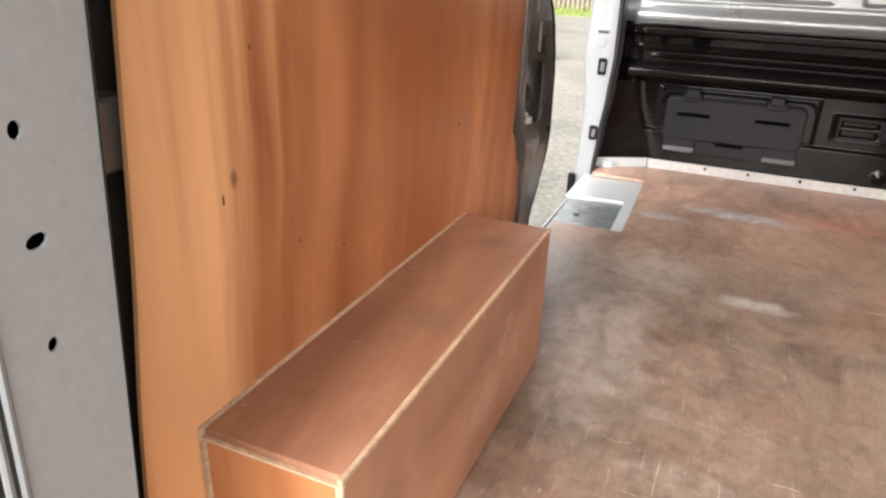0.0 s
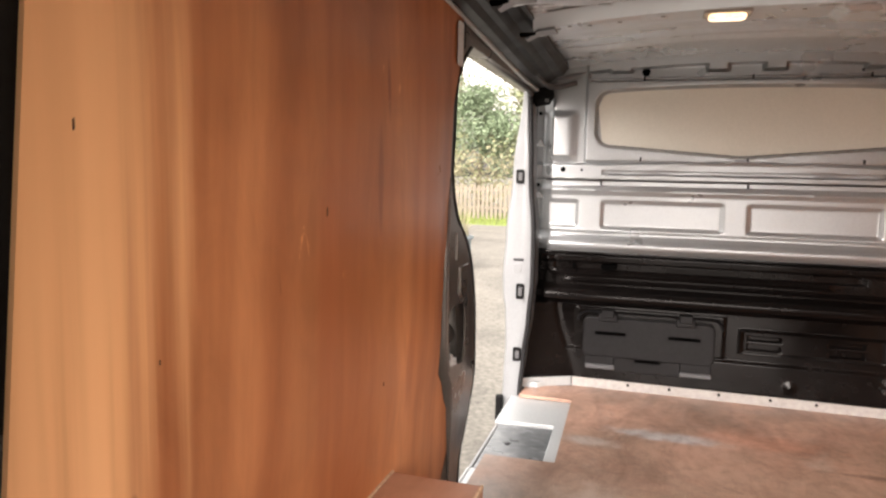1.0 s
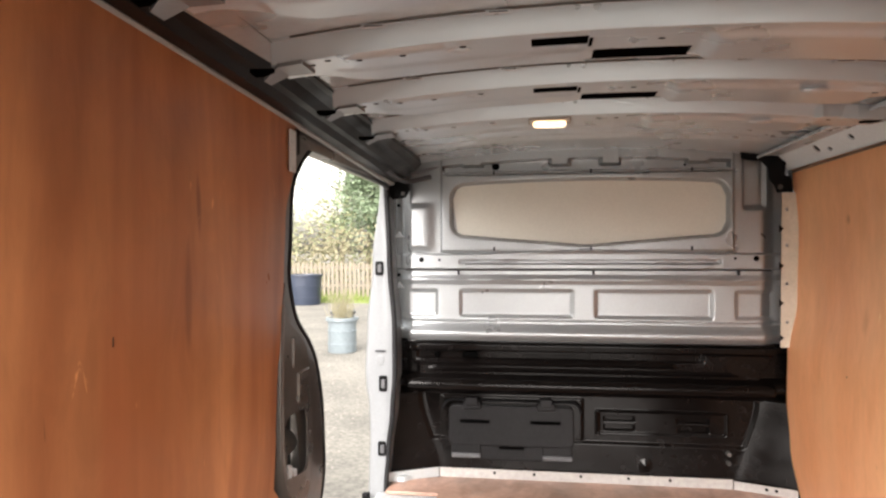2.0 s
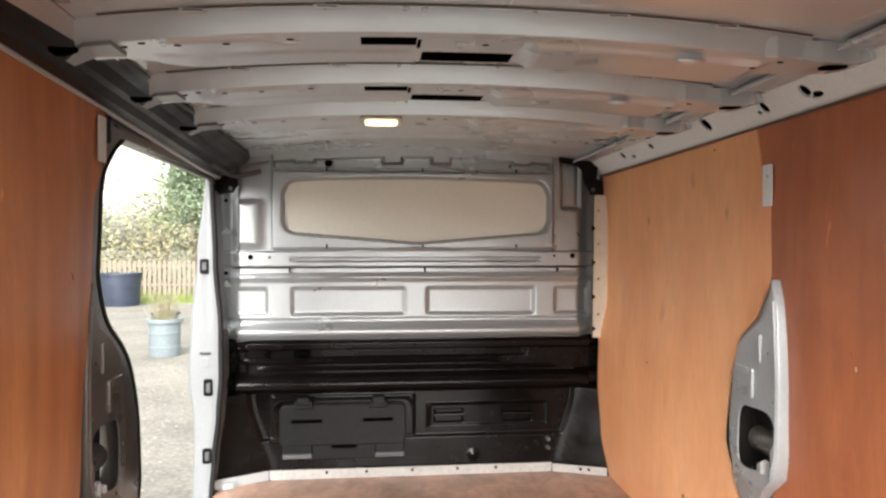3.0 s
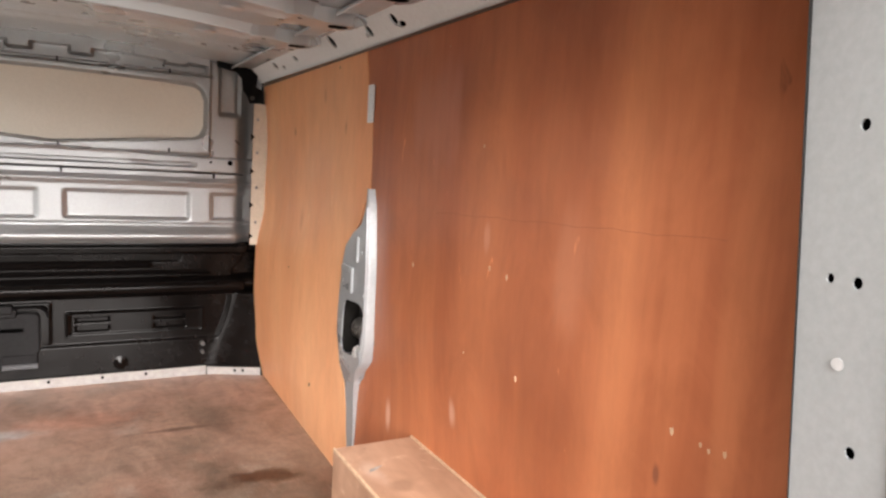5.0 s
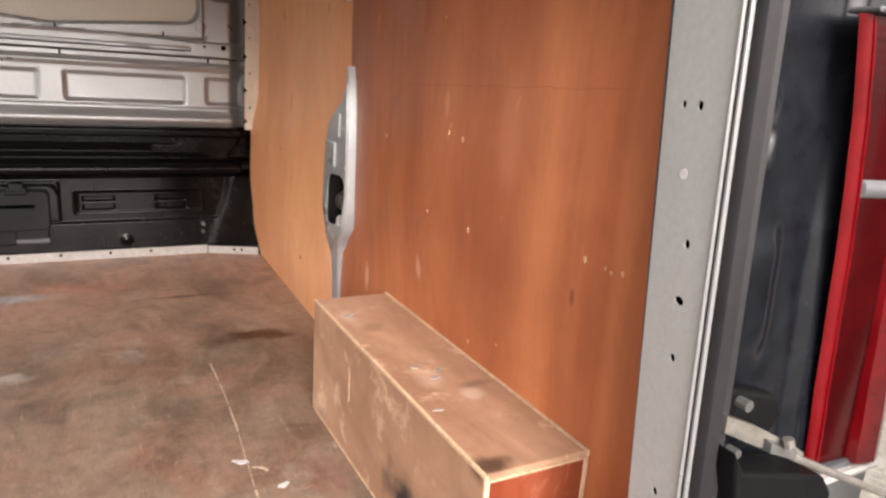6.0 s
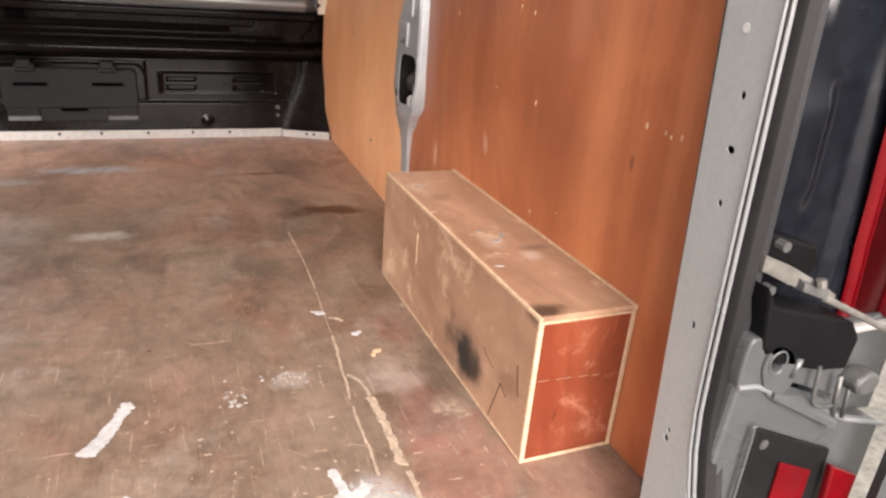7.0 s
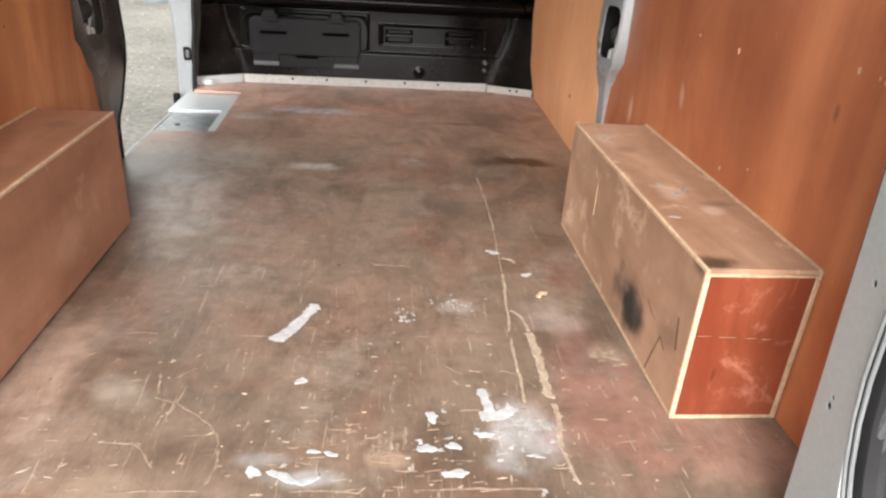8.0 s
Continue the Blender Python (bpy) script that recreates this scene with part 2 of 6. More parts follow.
# Pale spots near the rear edge paint daylight there, over lighter veneer.
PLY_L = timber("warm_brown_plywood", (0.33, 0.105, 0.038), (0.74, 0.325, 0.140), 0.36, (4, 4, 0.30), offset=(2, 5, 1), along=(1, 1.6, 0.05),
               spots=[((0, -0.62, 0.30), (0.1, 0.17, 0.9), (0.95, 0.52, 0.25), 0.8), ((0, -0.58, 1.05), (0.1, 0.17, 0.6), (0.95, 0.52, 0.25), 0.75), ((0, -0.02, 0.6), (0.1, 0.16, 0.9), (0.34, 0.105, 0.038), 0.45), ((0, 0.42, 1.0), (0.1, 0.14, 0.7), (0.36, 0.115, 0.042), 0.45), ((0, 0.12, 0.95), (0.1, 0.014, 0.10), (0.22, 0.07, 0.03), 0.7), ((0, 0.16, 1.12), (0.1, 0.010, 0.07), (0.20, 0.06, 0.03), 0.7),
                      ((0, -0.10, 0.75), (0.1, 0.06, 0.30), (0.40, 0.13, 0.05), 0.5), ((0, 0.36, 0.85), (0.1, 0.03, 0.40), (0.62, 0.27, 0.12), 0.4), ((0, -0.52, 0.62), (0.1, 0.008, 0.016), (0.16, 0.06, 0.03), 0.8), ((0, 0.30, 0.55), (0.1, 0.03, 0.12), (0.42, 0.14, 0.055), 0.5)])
PLY_F = timber("pale_orange_plywood", (0.85, 0.392, 0.190), (0.95, 0.512, 0.265), 0.42, (3, 3, 0.8), offset=(7, 1, 3), cloudy=0.35,
               spots=[((0, 0.19, 1.135), (0.1, 0.022, 0.03), (0.42, 0.16, 0.07), 0.7), ((0, -0.42, 1.135), (0.1, 0.016, 0.03), (0.45, 0.18, 0.08), 0.6), ((0, 0.05, 0.80), (0.1, 0.03, 0.05), (0.60, 0.26, 0.13), 0.5), ((0, -0.2, 1.25), (0.1, 0.02, 0.03), (0.55, 0.22, 0.1), 0.5)])
PLY_BOX = timber("scuffed_brown_plywood", (0.37, 0.215, 0.138), (0.56, 0.350, 0.235), 0.42, (5, 1.2, 5), (0.72, 0.52, 0.37), 0.55,
                 spots=[((-0.10, -0.152, 0.086), (0.06, 0.115, 0.080), (0.02, 0.018, 0.018), 1.0), ((0.06, -0.15, 0.325), (0.05, 0.018, 0.03), (0.14, 0.09, 0.07), 0.6), ((-0.025, 0.216, 0.325), (0.03, 0.03, 0.03), (0.20, 0.11, 0.07), 0.5), ((0.025, -0.19, 0.325), (0.03, 0.03, 0.03), (0.70, 0.56, 0.47), 0.5), ((-0.070, -0.432, 0.325), (0.06, 0.032, 0.03), (0.05, 0.03, 0.02), 0.9), ((-0.10, -0.36, 0.13), (0.02, 0.05, 0.035), (0.20, 0.11, 0.07), 0.6),
                        ((-0.02, -0.10, 0.325), (0.035, 0.06, 0.03), (0.60, 0.45, 0.36), 0.4), ((-0.06, 0.30, 0.325), (0.03, 0.07, 0.03), (0.60, 0.46, 0.37), 0.4), ((-0.10, 0.20, 0.16), (0.02, 0.10, 0.05), (0.28, 0.15, 0.09), 0.4)])
PLY_BOX_L = timber("dusty_red_brown_plywood", (0.33, 0.150, 0.088), (0.50, 0.255, 0.160), 0.36, (5, 1.2, 5), (0.60, 0.42, 0.31), 0.60,
                   spots=[((0.02, -0.05, 0.328), (0.06, 0.05, 0.03), (0.24, 0.13, 0.085), 0.5), ((0.0, 0.30, 0.328), (0.05, 0.05, 0.03), (0.20, 0.11, 0.075), 0.6), ((0.09, -0.30, 0.20), (0.03, 0.05, 0.06), (0.24, 0.11, 0.07), 0.5), ((0.09, 0.05, 0.12), (0.03, 0.08, 0.05), (0.56, 0.33, 0.23), 0.4)])
PLY_END = timber("red_plywood", (0.190, 0.040, 0.018), (0.300, 0.078, 0.037), 0.36, (7, 7, 1.3), (0.47, 0.20, 0.13), 0.565)
PLY_FLOOR = floor_timber("worn_plywood_floor")
RAW = plain("raw_plywood_edge", (0.58, 0.40, 0.26), 0.75, vary=0.22, fine=90, coarse=14, bump=0.25)
SILVER = plain("silver_body_paint", (0.36, 0.38, 0.392), 0.33, 0.60, 0.05, 120, 3, bump=0.02, coat=0.0, dirt=(0.36, 0.37, 0.37))
SILVER_RIB = plain("silver_rib_paint", (0.62, 0.665, 0.70), 0.32, 0.5, 0.015, 12, 3, bump=0)
SKIN = plain("grey_silver_roof_paint", (0.66, 0.70, 0.73), 0.30, 0.6, 0.06, 40, 2.5, bump=0.02)
PALE_STEEL = plain("pale_silver_paint", (0.21, 0.22, 0.23), 0.36, 0.15, 0.05, 100, 3, bump=0.02, coat=0.2)
FLANGE = plain("grey_silver_paint", (0.425, 0.452, 0.460), 0.40, 0.2, 0.06, 100, 3, bump=0.02)
CREAM = plain("cream_primer_steel", (0.66, 0.60, 0.50), 0.5, 0.0, 0.08, 60, 5)
BLACK_LINER = plain("black_moulded_liner", (0.0045, 0.0036, 0.0034), 0.16, 0.0, 0.3, 30, 5, bump=0, gloss=0.14)
FLAP = plain("dark_grey_plastic", (0.010, 0.0098, 0.0105), 0.38, 0.0, 0.2, 60, 6, bump=0, gloss=0.13)
# Black for pieces that paint the unlit depth of slots and holes.
VOID = plain("black_for_unlit_depth", (0.002, 0.002, 0.002), 0.9, 0.0, 0.2, 90, 6, gloss=0.0)
BLACK = plain("black_plastic", (0.0045, 0.0045, 0.005), 0.5, 0.0, 0.2, 90, 6, gloss=0.10)
RUBBER = plain("black_rubber", (0.012, 0.012, 0.013), 0.5, 0.0, 0.2, 70, 6, bump=0.15, gloss=0.2)
CRACK = plain("fine_brown_crack", (0.30, 0.10, 0.05), 0.7, 0.0, 0.2, 60, 9, bump=0)
WORN_ZINC = plain("worn_cream_zinc", (0.13, 0.122, 0.11), 0.45, 0.2, 0.3, 60, 12, bump=0.15)
SEAL_DARK = plain("dark_grey_seal_rubber", (0.011, 0.0105, 0.0115), 0.5, 0.0, 0.15, 70, 6, bump=0.1, gloss=0.22)
SEAL_LIP = plain("grey_seal_lip_rubber", (0.014, 0.014, 0.0155), 0.5, 0.0, 0.15, 70, 6, bump=0.1, gloss=0.22)
RUBBER_GREY = plain("grey_rubber", (0.075, 0.077, 0.082), 0.5, 0.0, 0.15, 70, 6, bump=0.1)
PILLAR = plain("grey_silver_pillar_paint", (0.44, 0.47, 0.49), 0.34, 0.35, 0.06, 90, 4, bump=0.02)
# Body steel whose base colour is darkened to hold shade behind the linings.
JAMB_IN = plain("body_steel_with_shade", (0.10, 0.088, 0.078), 0.35, 0.3, 0.1, 80, 4)
# Dim copy of the pillar paint: shade on left pillar and head beam.
PILLAR_DIM = plain("pillar_paint_with_shade", (0.17, 0.155, 0.142), 0.32, 0.5, 0.12, 90, 4, bump=0.02)
# Brightened, blue-tinted silver: the door's daylight on the rail is in the colour.
RAIL_PALE = plain("pale_silver_with_daylight_tint", (0.76, 0.83, 0.87), 0.42, 0.0, 0.05, 90, 4, bump=0.02)
# Dark rail paint; on inner faces and recesses it paints shade.
RAIL = plain("dark_rail_paint_and_shade", (0.013, 0.0118, 0.011), 0.40, 0.0, 0.15, 70, 4, gloss=0.15)
# Near-black base colour holds the shade that lies on the rear jamb.
JAMB = plain("slate_paint_with_shade", (0.0065, 0.0075, 0.0105), 0.26, 0.0, 0.35, 40, 6, gloss=0.28)
BLANK = plain("beige_card_blank", (0.72, 0.71, 0.64), 0.62, 0.0, 0.04, 120, 3, bump=0.03)
WHITE_STRIP = plain("off_white_painted_strip", (0.38, 0.365, 0.35), 0.55, 0.0, 0.14, 50, 6)
ZINC = plain("galvanised_steel", (0.10, 0.10, 0.097), 0.42, 0.4, 0.3, 50, 9, bump=0.1)
PLATE = plain("scuffed_grey_step_steel", (0.20, 0.215, 0.225), 0.34, 0.45, 0.3, 22, 5, (1, 2, 1), 0.1, dirt=(0.46, 0.47, 0.48))
SCREW = plain("dark_screw_steel", (0.06, 0.06, 0.065), 0.4, 0.7, 0.1)
PAINT = plain("dried_white_paint", (0.45, 0.448, 0.445), 0.55, 0.0, 0.22, 60, 12, bump=0.4)
SMEAR = plain("thin_grey_white_smear", (0.36, 0.345, 0.325), 0.6, 0.0, 0.30, 50, 12, bump=0.1)

SPLINTER = plain("pale_torn_veneer", (0.40, 0.305, 0.225), 0.75, 0.0, 0.3, 70, 15, bump=0.4)
SCRATCH = plain("dull_scratched_veneer", (0.31, 0.222, 0.160), 0.7, 0.0, 0.35, 90, 25, bump=0.3)
BROWN_STAIN = plain("brown_oil_stain", (0.085, 0.045, 0.026), 0.45, 0.0, 0.3, 40, 9)
GRAVEL = plain("pale_gravel_ground", (0.175, 0.165, 0.142), 0.95, 0.0, 0.40, 28, 1.3, bump=1.0, dirt=(0.20, 0.18, 0.15))
STONE = plain("gravel_stones", (0.27, 0.25, 0.22), 0.9, 0.0, 0.35, 30, 6, bump=0.3)
GRASS = plain("rough_grass", (0.16, 0.21, 0.045), 0.9, 0.0, 0.35, 9, 0.8)
LEAF = plain("spring_leaves", (0.22, 0.245, 0.125), 0.6, 0.0, 0.22, 3, 0.7, bump=0)
LEAF_DARK = plain("evergreen_leaves", (0.15, 0.205, 0.12), 0.6, 0.0, 0.22, 3, 0.7, bump=0)
LEAF_DRY = plain("dry_undergrowth", (0.225, 0.205, 0.125), 0.8, 0.0, 0.2, 3, 0.7, bump=0)
BARK = plain("grey_brown_bark", (0.14, 0.11, 0.085), 0.9, 0.0, 0.35, 14, 3, (1, 1, 0.3), 0.5)
FENCE_WOOD = plain("weathered_fence_wood", (0.18, 0.155, 0.12), 0.85, 0.0, 0.25, 20, 3, (4, 4, 0.6), 0.4)
TUB_NAVY = plain("dark_navy_plastic", (0.022, 0.030, 0.050), 0.45, 0.0, 0.2, 30, 3)
TUB_BLUE = plain("pale_blue_galvanised_tub", (0.155, 0.185, 0.20), 0.45, 0.15, 0.10, 20, 3)
FOLD = plain("bright_folded_silver", (0.20, 0.208, 0.212), 0.34, 0.3, 0.05, 60, 3, bump=0)
OUTER = plain("silver_outer_panel", (0.085, 0.090, 0.093), 0.33, 0.3, 0.08, 60, 3, bump=0.01, gloss=0.4)


def red_lens(name, deep, clear):
    m, nt, b = tree_of(name)
    v = coords(nt, (1, 1, 1))
    w = nt.nodes.new("ShaderNodeTexWave")
    w.wave_type, w.bands_direction = "BANDS", "Z"
    w.inputs["Scale"].default_value = 26
    nt.links.new(v, w.inputs["Vector"])
    n = noise_of(nt, v, 9, 4)
    c = ramp_of(nt, n, [(0.3, deep), (0.7, clear)])
    nt.links.new(c, b.inputs["Base Color"])
    b.inputs["Roughness"].default_value = 0.2
    b.inputs["Specular IOR Level"].default_value = 0.25
    b.inputs["Transmission Weight"].default_value = 0.25
    b.inputs["Coat Weight"].default_value = 0.06
    bump_of(nt, b, w.outputs["Fac"], 0.08, 0.001)
    return m


def lit_lens():
    m, nt, b = tree_of("warm_lit_lens")
    v = coords(nt, (1, 1, 1))
    n = noise_of(nt, v, 40, 3)
    c = ramp_of(nt, n, [(0.3, (1.0, 0.62, 0.28)), (0.7, (1.0, 0.86, 0.62))])
    nt.links.new(c, b.inputs["Emission Color"])
    nt.links.new(c, b.inputs["Base Color"])
    b.inputs["Emission Strength"].default_value = 0.42
    b.inputs["Roughness"].default_value = 0.3
    return m


RED = red_lens("red_lamp_lens", (0.09, 0.001, 0.003), (0.17, 0.003, 0.006))
RED_DEEP = red_lens("deep_red_lamp_chamber", (0.018, 0.0006, 0.0010), (0.050, 0.0014, 0.0020))
LIT = lit_lens()

# ---- building helpers ----
BASE = {}


def thing(name, at, label, category, group="", kind=""):
    ob = new(name)
    ob.location = at
    ob.empty_display_size = 0.1
    BASE[ob.name] = Vector(at)
    return tagged(ob, label, category, group, kind)


def mesh_of(name, bm, material, smooth=False):
    bmesh.ops.recalc_face_normals(bm, faces=bm.faces[:])
    if smooth:
        for e in bm.edges:
            e.smooth = len(e.link_faces) == 2 and e.calc_face_angle(0) < 0.75
    me = bpy.data.meshes.new(name)
    bm.to_mesh(me)
    bm.free()
    me.materials.append(material)
    if smooth:
        me.polygons.foreach_set("use_smooth", [True] * len(me.polygons))
    return me


def part(name, bm, material, parent, label="", smooth=False):
    """Links a bmesh, given in world places, as one mesh under a thing or a part."""
    base = BASE[parent.name]
    bmesh.ops.translate(bm, verts=bm.verts[:], vec=-base)
    ob = new(name, mesh_of(name, bm, material, smooth))
    ob.parent = parent
    BASE[ob.name] = base
    return tagged(ob, label)


def setting(name, bm, material, label, category, smooth=False, kind="structure"):
    ob = new(name, mesh_of(name, bm, material, smooth))
    BASE[ob.name] = Vector((0, 0, 0))
    return tagged(ob, label, category, "", kind)


def box(x0, x1, y0, y1, z0, z1, b=0.002, seg=1):
    bm = bmesh.new()
    bmesh.ops.create_cube(bm, size=1)
    for v in bm.verts:
        v.co = Vector((x0 + (v.co.x + 0.5) * (x1 - x0), y0 + (v.co.y + 0.5) * (y1 - y0), z0 + (v.co.z + 0.5) * (z1 - z0)))
    if b:
        bmesh.ops.bevel(bm, geom=bm.edges[:], offset=b, segments=seg, affect="EDGES", profile=0.5)
    return bm


def merge(*bms):
    out = bms[0]
    for b in bms[1:]:
        tmp = bpy.data.meshes.new("tmp")
        b.to_mesh(tmp)
        b.free()
        out.from_mesh(tmp)
        bpy.data.meshes.remove(tmp)
    return out


def prism(outline, axis, a0, a1, b=0.0):
    """A flat outline, thickened along an axis: x takes (y, z), y takes (x, z), z takes (x, y)."""
    bm = bmesh.new()
    put = {"x": lambda p, a: (a, p[0], p[1]), "y": lambda p, a: (p[0], a, p[1]), "z": lambda p, a: (p[0], p[1], a)}[axis]
    low = [bm.verts.new(put(p, a0)) for p in outline]
    high = [bm.verts.new(put(p, a1)) for p in outline]
    n = len(outline)
    bm.faces.new(low)
    bm.faces.new(high[::-1])
    for i in range(n):
        bm.faces.new((low[i], low[(i + 1) % n], high[(i + 1) % n], high[i]))
    if b:
        bmesh.ops.recalc_face_normals(bm, faces=bm.faces[:])
        bmesh.ops.bevel(bm, geom=bm.edges[:], offset=b, segments=2, affect="EDGES", profile=0.5)
    return bm


def loft(sections, closed=True, caps=True):
    bm = bmesh.new()
    rows = [[bm.verts.new(p) for p in s] for s in sections]
    n = len(rows[0])
    for a, c in zip(rows, rows[1:]):
        for i in range(n if closed else n - 1):
            j = (i + 1) % n
            bm.faces.new((a[i], a[j], c[j], c[i]))
    if caps and closed:
        bm.faces.new(rows[0][::-1])
        bm.faces.new(rows[-1])
    return bm


def tube(points, r, n=8):
    pts = [Vector(p) for p in points]
    rings = []
    for i, p in enumerate(pts):
        d = (pts[min(i + 1, len(pts) - 1)] - pts[max(i - 1, 0)]).normalized()
        side = d.cross(Vector((0.31, 0.17, 0.93))).normalized()
        up = side.cross(d)
        rad = r[i] if isinstance(r, (list, tuple)) else r
        rings.append([p + rad * (math.cos(2 * math.pi * k / n) * side + math.sin(2 * math.pi * k / n) * up) for k in range(n)])
    return loft(rings)


def smooth_line(pts, per=6):
    """A rounded line through some points, by Catmull and Rom."""
    out = []
    v = [Vector(p) for p in pts]
    for i in range(len(v) - 1):
        a, b, c, d = v[max(i - 1, 0)], v[i], v[i + 1], v[min(i + 2, len(v) - 1)]
        for k in range(per):
            t = k / per
            out.append(0.5 * (2 * b + (c - a) * t + (2 * a - 5 * b + 4 * c - d) * t * t + (3 * b - a - 3 * c + d) * t ** 3))
    out.append(v[-1])
    return out


def smooth_outline(pts, per=4):
    """Rounds a closed outline."""
    loop = [(*p, 0) for p in pts]
    line = smooth_line([loop[-1], *loop, loop[0], loop[1]], per)
    return [(p.x, p.y) for p in line[per:-per - 1]]


def dome(cx, cy, z, rx, ry, deep, n=16, rings=5):
    """A rounded oval boss hanging under a level sheet."""
    rows = []
    for k in range(rings + 1):
        a = math.pi / 2 * k / rings * 0.96
        rows.append([(cx + rx * math.cos(a) * math.cos(2 * math.pi * i / n), cy + ry * math.cos(a) * math.sin(2 * math.pi * i / n), z - deep * math.sin(a)) for i in range(n)])
    return loft(rows)


def at_line(pts, z):
    """The value beside z on a line of (z, value), rounded between."""
    pts = sorted(pts)
    if z <= pts[0][0]:
        return pts[0][1]
    for (za, a), (zb, b) in zip(pts, pts[1:]):
        if z <= zb:
            t = (z - za) / (zb - za)
            t = t * t * (3 - 2 * t)
            return a + (b - a) * t
    return pts[-1][1]


def bumpy(u, lo, hi, edge):
    """1 between lo and hi, falling to 0 over edge outside."""
    def s(t):
        t = min(1, max(0, t))
        return t * t * (3 - 2 * t)
    return s((u - lo) / edge + 1) * s((hi - u) / edge + 1)


def ease(t):
    t = min(1, max(0, t))
    return t * t * (3 - 2 * t)


def relief(fn, us, vs, keep=None):
    """A grid through fn(u, v) -> place; keep(u, v) leaves openings."""
    bm = bmesh.new()
    g = [[bm.verts.new(fn(u, v)) for v in vs] for u in us]
    for i in range(len(us) - 1):
        for j in range(len(vs) - 1):
            if keep is None or keep((us[i] + us[i + 1]) / 2, (vs[j] + vs[j + 1]) / 2):
                bm.faces.new((g[i][j], g[i + 1][j], g[i + 1][j + 1], g[i][j + 1]))
    loose = [v for v in bm.verts if not v.link_faces]
    bmesh.ops.delete(bm, geom=loose, context="VERTS")
    return bm


def spread(a, b, n):
    return [a + (b - a) * i / (n - 1) for i in range(n)]


def thicken(bm, vec):
    """Gives a one-sided sheet a body along vec."""
    geo = bmesh.ops.extrude_face_region(bm, geom=bm.faces[:])
    bmesh.ops.translate(bm, verts=[g for g in geo["geom"] if isinstance(g, bmesh.types.BMVert)], vec=vec)
    return bm


def ring(cx, cy, rx, ry, n=10, turn=0.0):
    return [(cx + rx * math.cos(2 * math.pi * i / n) * math.cos(turn) - ry * math.sin(2 * math.pi * i / n) * math.sin(turn),
             cy + rx * math.cos(2 * math.pi * i / n) * math.sin(turn) + ry * math.sin(2 * math.pi * i / n) * math.cos(turn)) for i in range(n)]


def pierced(outline, holes, place, vec):
    """A sheet with openings through it: loops in (u, v), laid out by place(u, v), thickened along vec."""
    bm = bmesh.new()
    edges = []
    for loop in [outline, *holes]:
        vs = [bm.verts.new((p[0], p[1], 0)) for p in loop]
        edges += [bm.edges.new((vs[i], vs[(i + 1) % len(vs)])) for i in range(len(vs))]
    bmesh.ops.triangle_fill(bm, use_beauty=True, use_dissolve=False, edges=edges, normal=(0, 0, 1))
    for v in bm.verts:
        v.co = Vector(place(v.co.x, v.co.y))
    return thicken(bm, vec)


def round_rect(x0, x1, z0, z1, r, n=4):
    out = []
    for cx, cz, a in ((x1 - r, z1 - r, 0), (x0 + r, z1 - r, 90), (x0 + r, z0 + r, 180), (x1 - r, z0 + r, 270)):
        for k in range(n + 1):
            t = radians(a + 90 * k / n)
            out.append((cx + r * math.cos(t), cz + r * math.sin(t)))
    return out


def blot(cx, cy, rx, ry, turn, z, seed, n=22, rough=0.35, high=0.0012):
    """A thin spill with a ragged rim on a level surface."""
    rnd = random.Random(seed)
    ph = [rnd.uniform(0, 6.28) for _ in range(4)]
    pts = []
    for i in range(n):
        t = 2 * math.pi * i / n
        k = 1 + rough * (0.4 * math.sin(2 * t + ph[0]) + 0.35 * math.sin(3 * t + ph[1]) + 0.35 * math.sin(5 * t + ph[2]) + 0.4 * rnd.uniform(-1, 1))
        u, v = rx * k * math.cos(t), ry * k * math.sin(t)
        pts.append((cx + u * math.cos(turn) - v * math.sin(turn), cy + u * math.sin(turn) + v * math.cos(turn)))
    bm = bmesh.new()
    low = [bm.verts.new((*p, z)) for p in pts]
    top = [bm.verts.new((cx + (p[0] - cx) * 0.93, cy + (p[1] - cy) * 0.93, z + high)) for p in pts]
    mid = bm.verts.new((cx, cy, z + high * 1.2))
    for i in range(n):
        j = (i + 1) % n
        bm.faces.new((low[i], low[j], top[j], top[i]))
        bm.faces.new((top[i], top[j], mid))
    return bm


def streak(pts, wide, z, seed, rough=0.5, high=0.0015):
    """A thin torn line on a level surface."""
    rnd = random.Random(seed)
    line = smooth_line([(*p, 0) for p in pts], 7)
    left, right = [], []
    for i, p in enumerate(line):
        d = (line[min(i + 1, len(line) - 1)] - line[max(i - 1, 0)]).normalized()
        s = Vector((-d.y, d.x, 0))
        w = wide * (1 + rough * rnd.uniform(-1, 1)) * (0.35 if i in (0, len(line) - 1) else 1)
        j = s * wide * rough * rnd.uniform(-0.6, 0.6)
        left.append(p + s * w / 2 + j)
        right.append(p - s * w / 2 + j)
    lo = [[(p.x, p.y, z) for p in (a, b)] + [(b.x, b.y, z + high), (a.x, a.y, z + high)] for a, b in zip(left, right)]
    return loft(lo)

# ---- ground and shell of the van ----
GROUND = -0.55
setting("ground", merge(prism(ring(0, 0, 300, 300, 64), "z", GROUND - 0.3, GROUND)), GRAVEL, "pale grey gravel yard with earth showing", "ground")

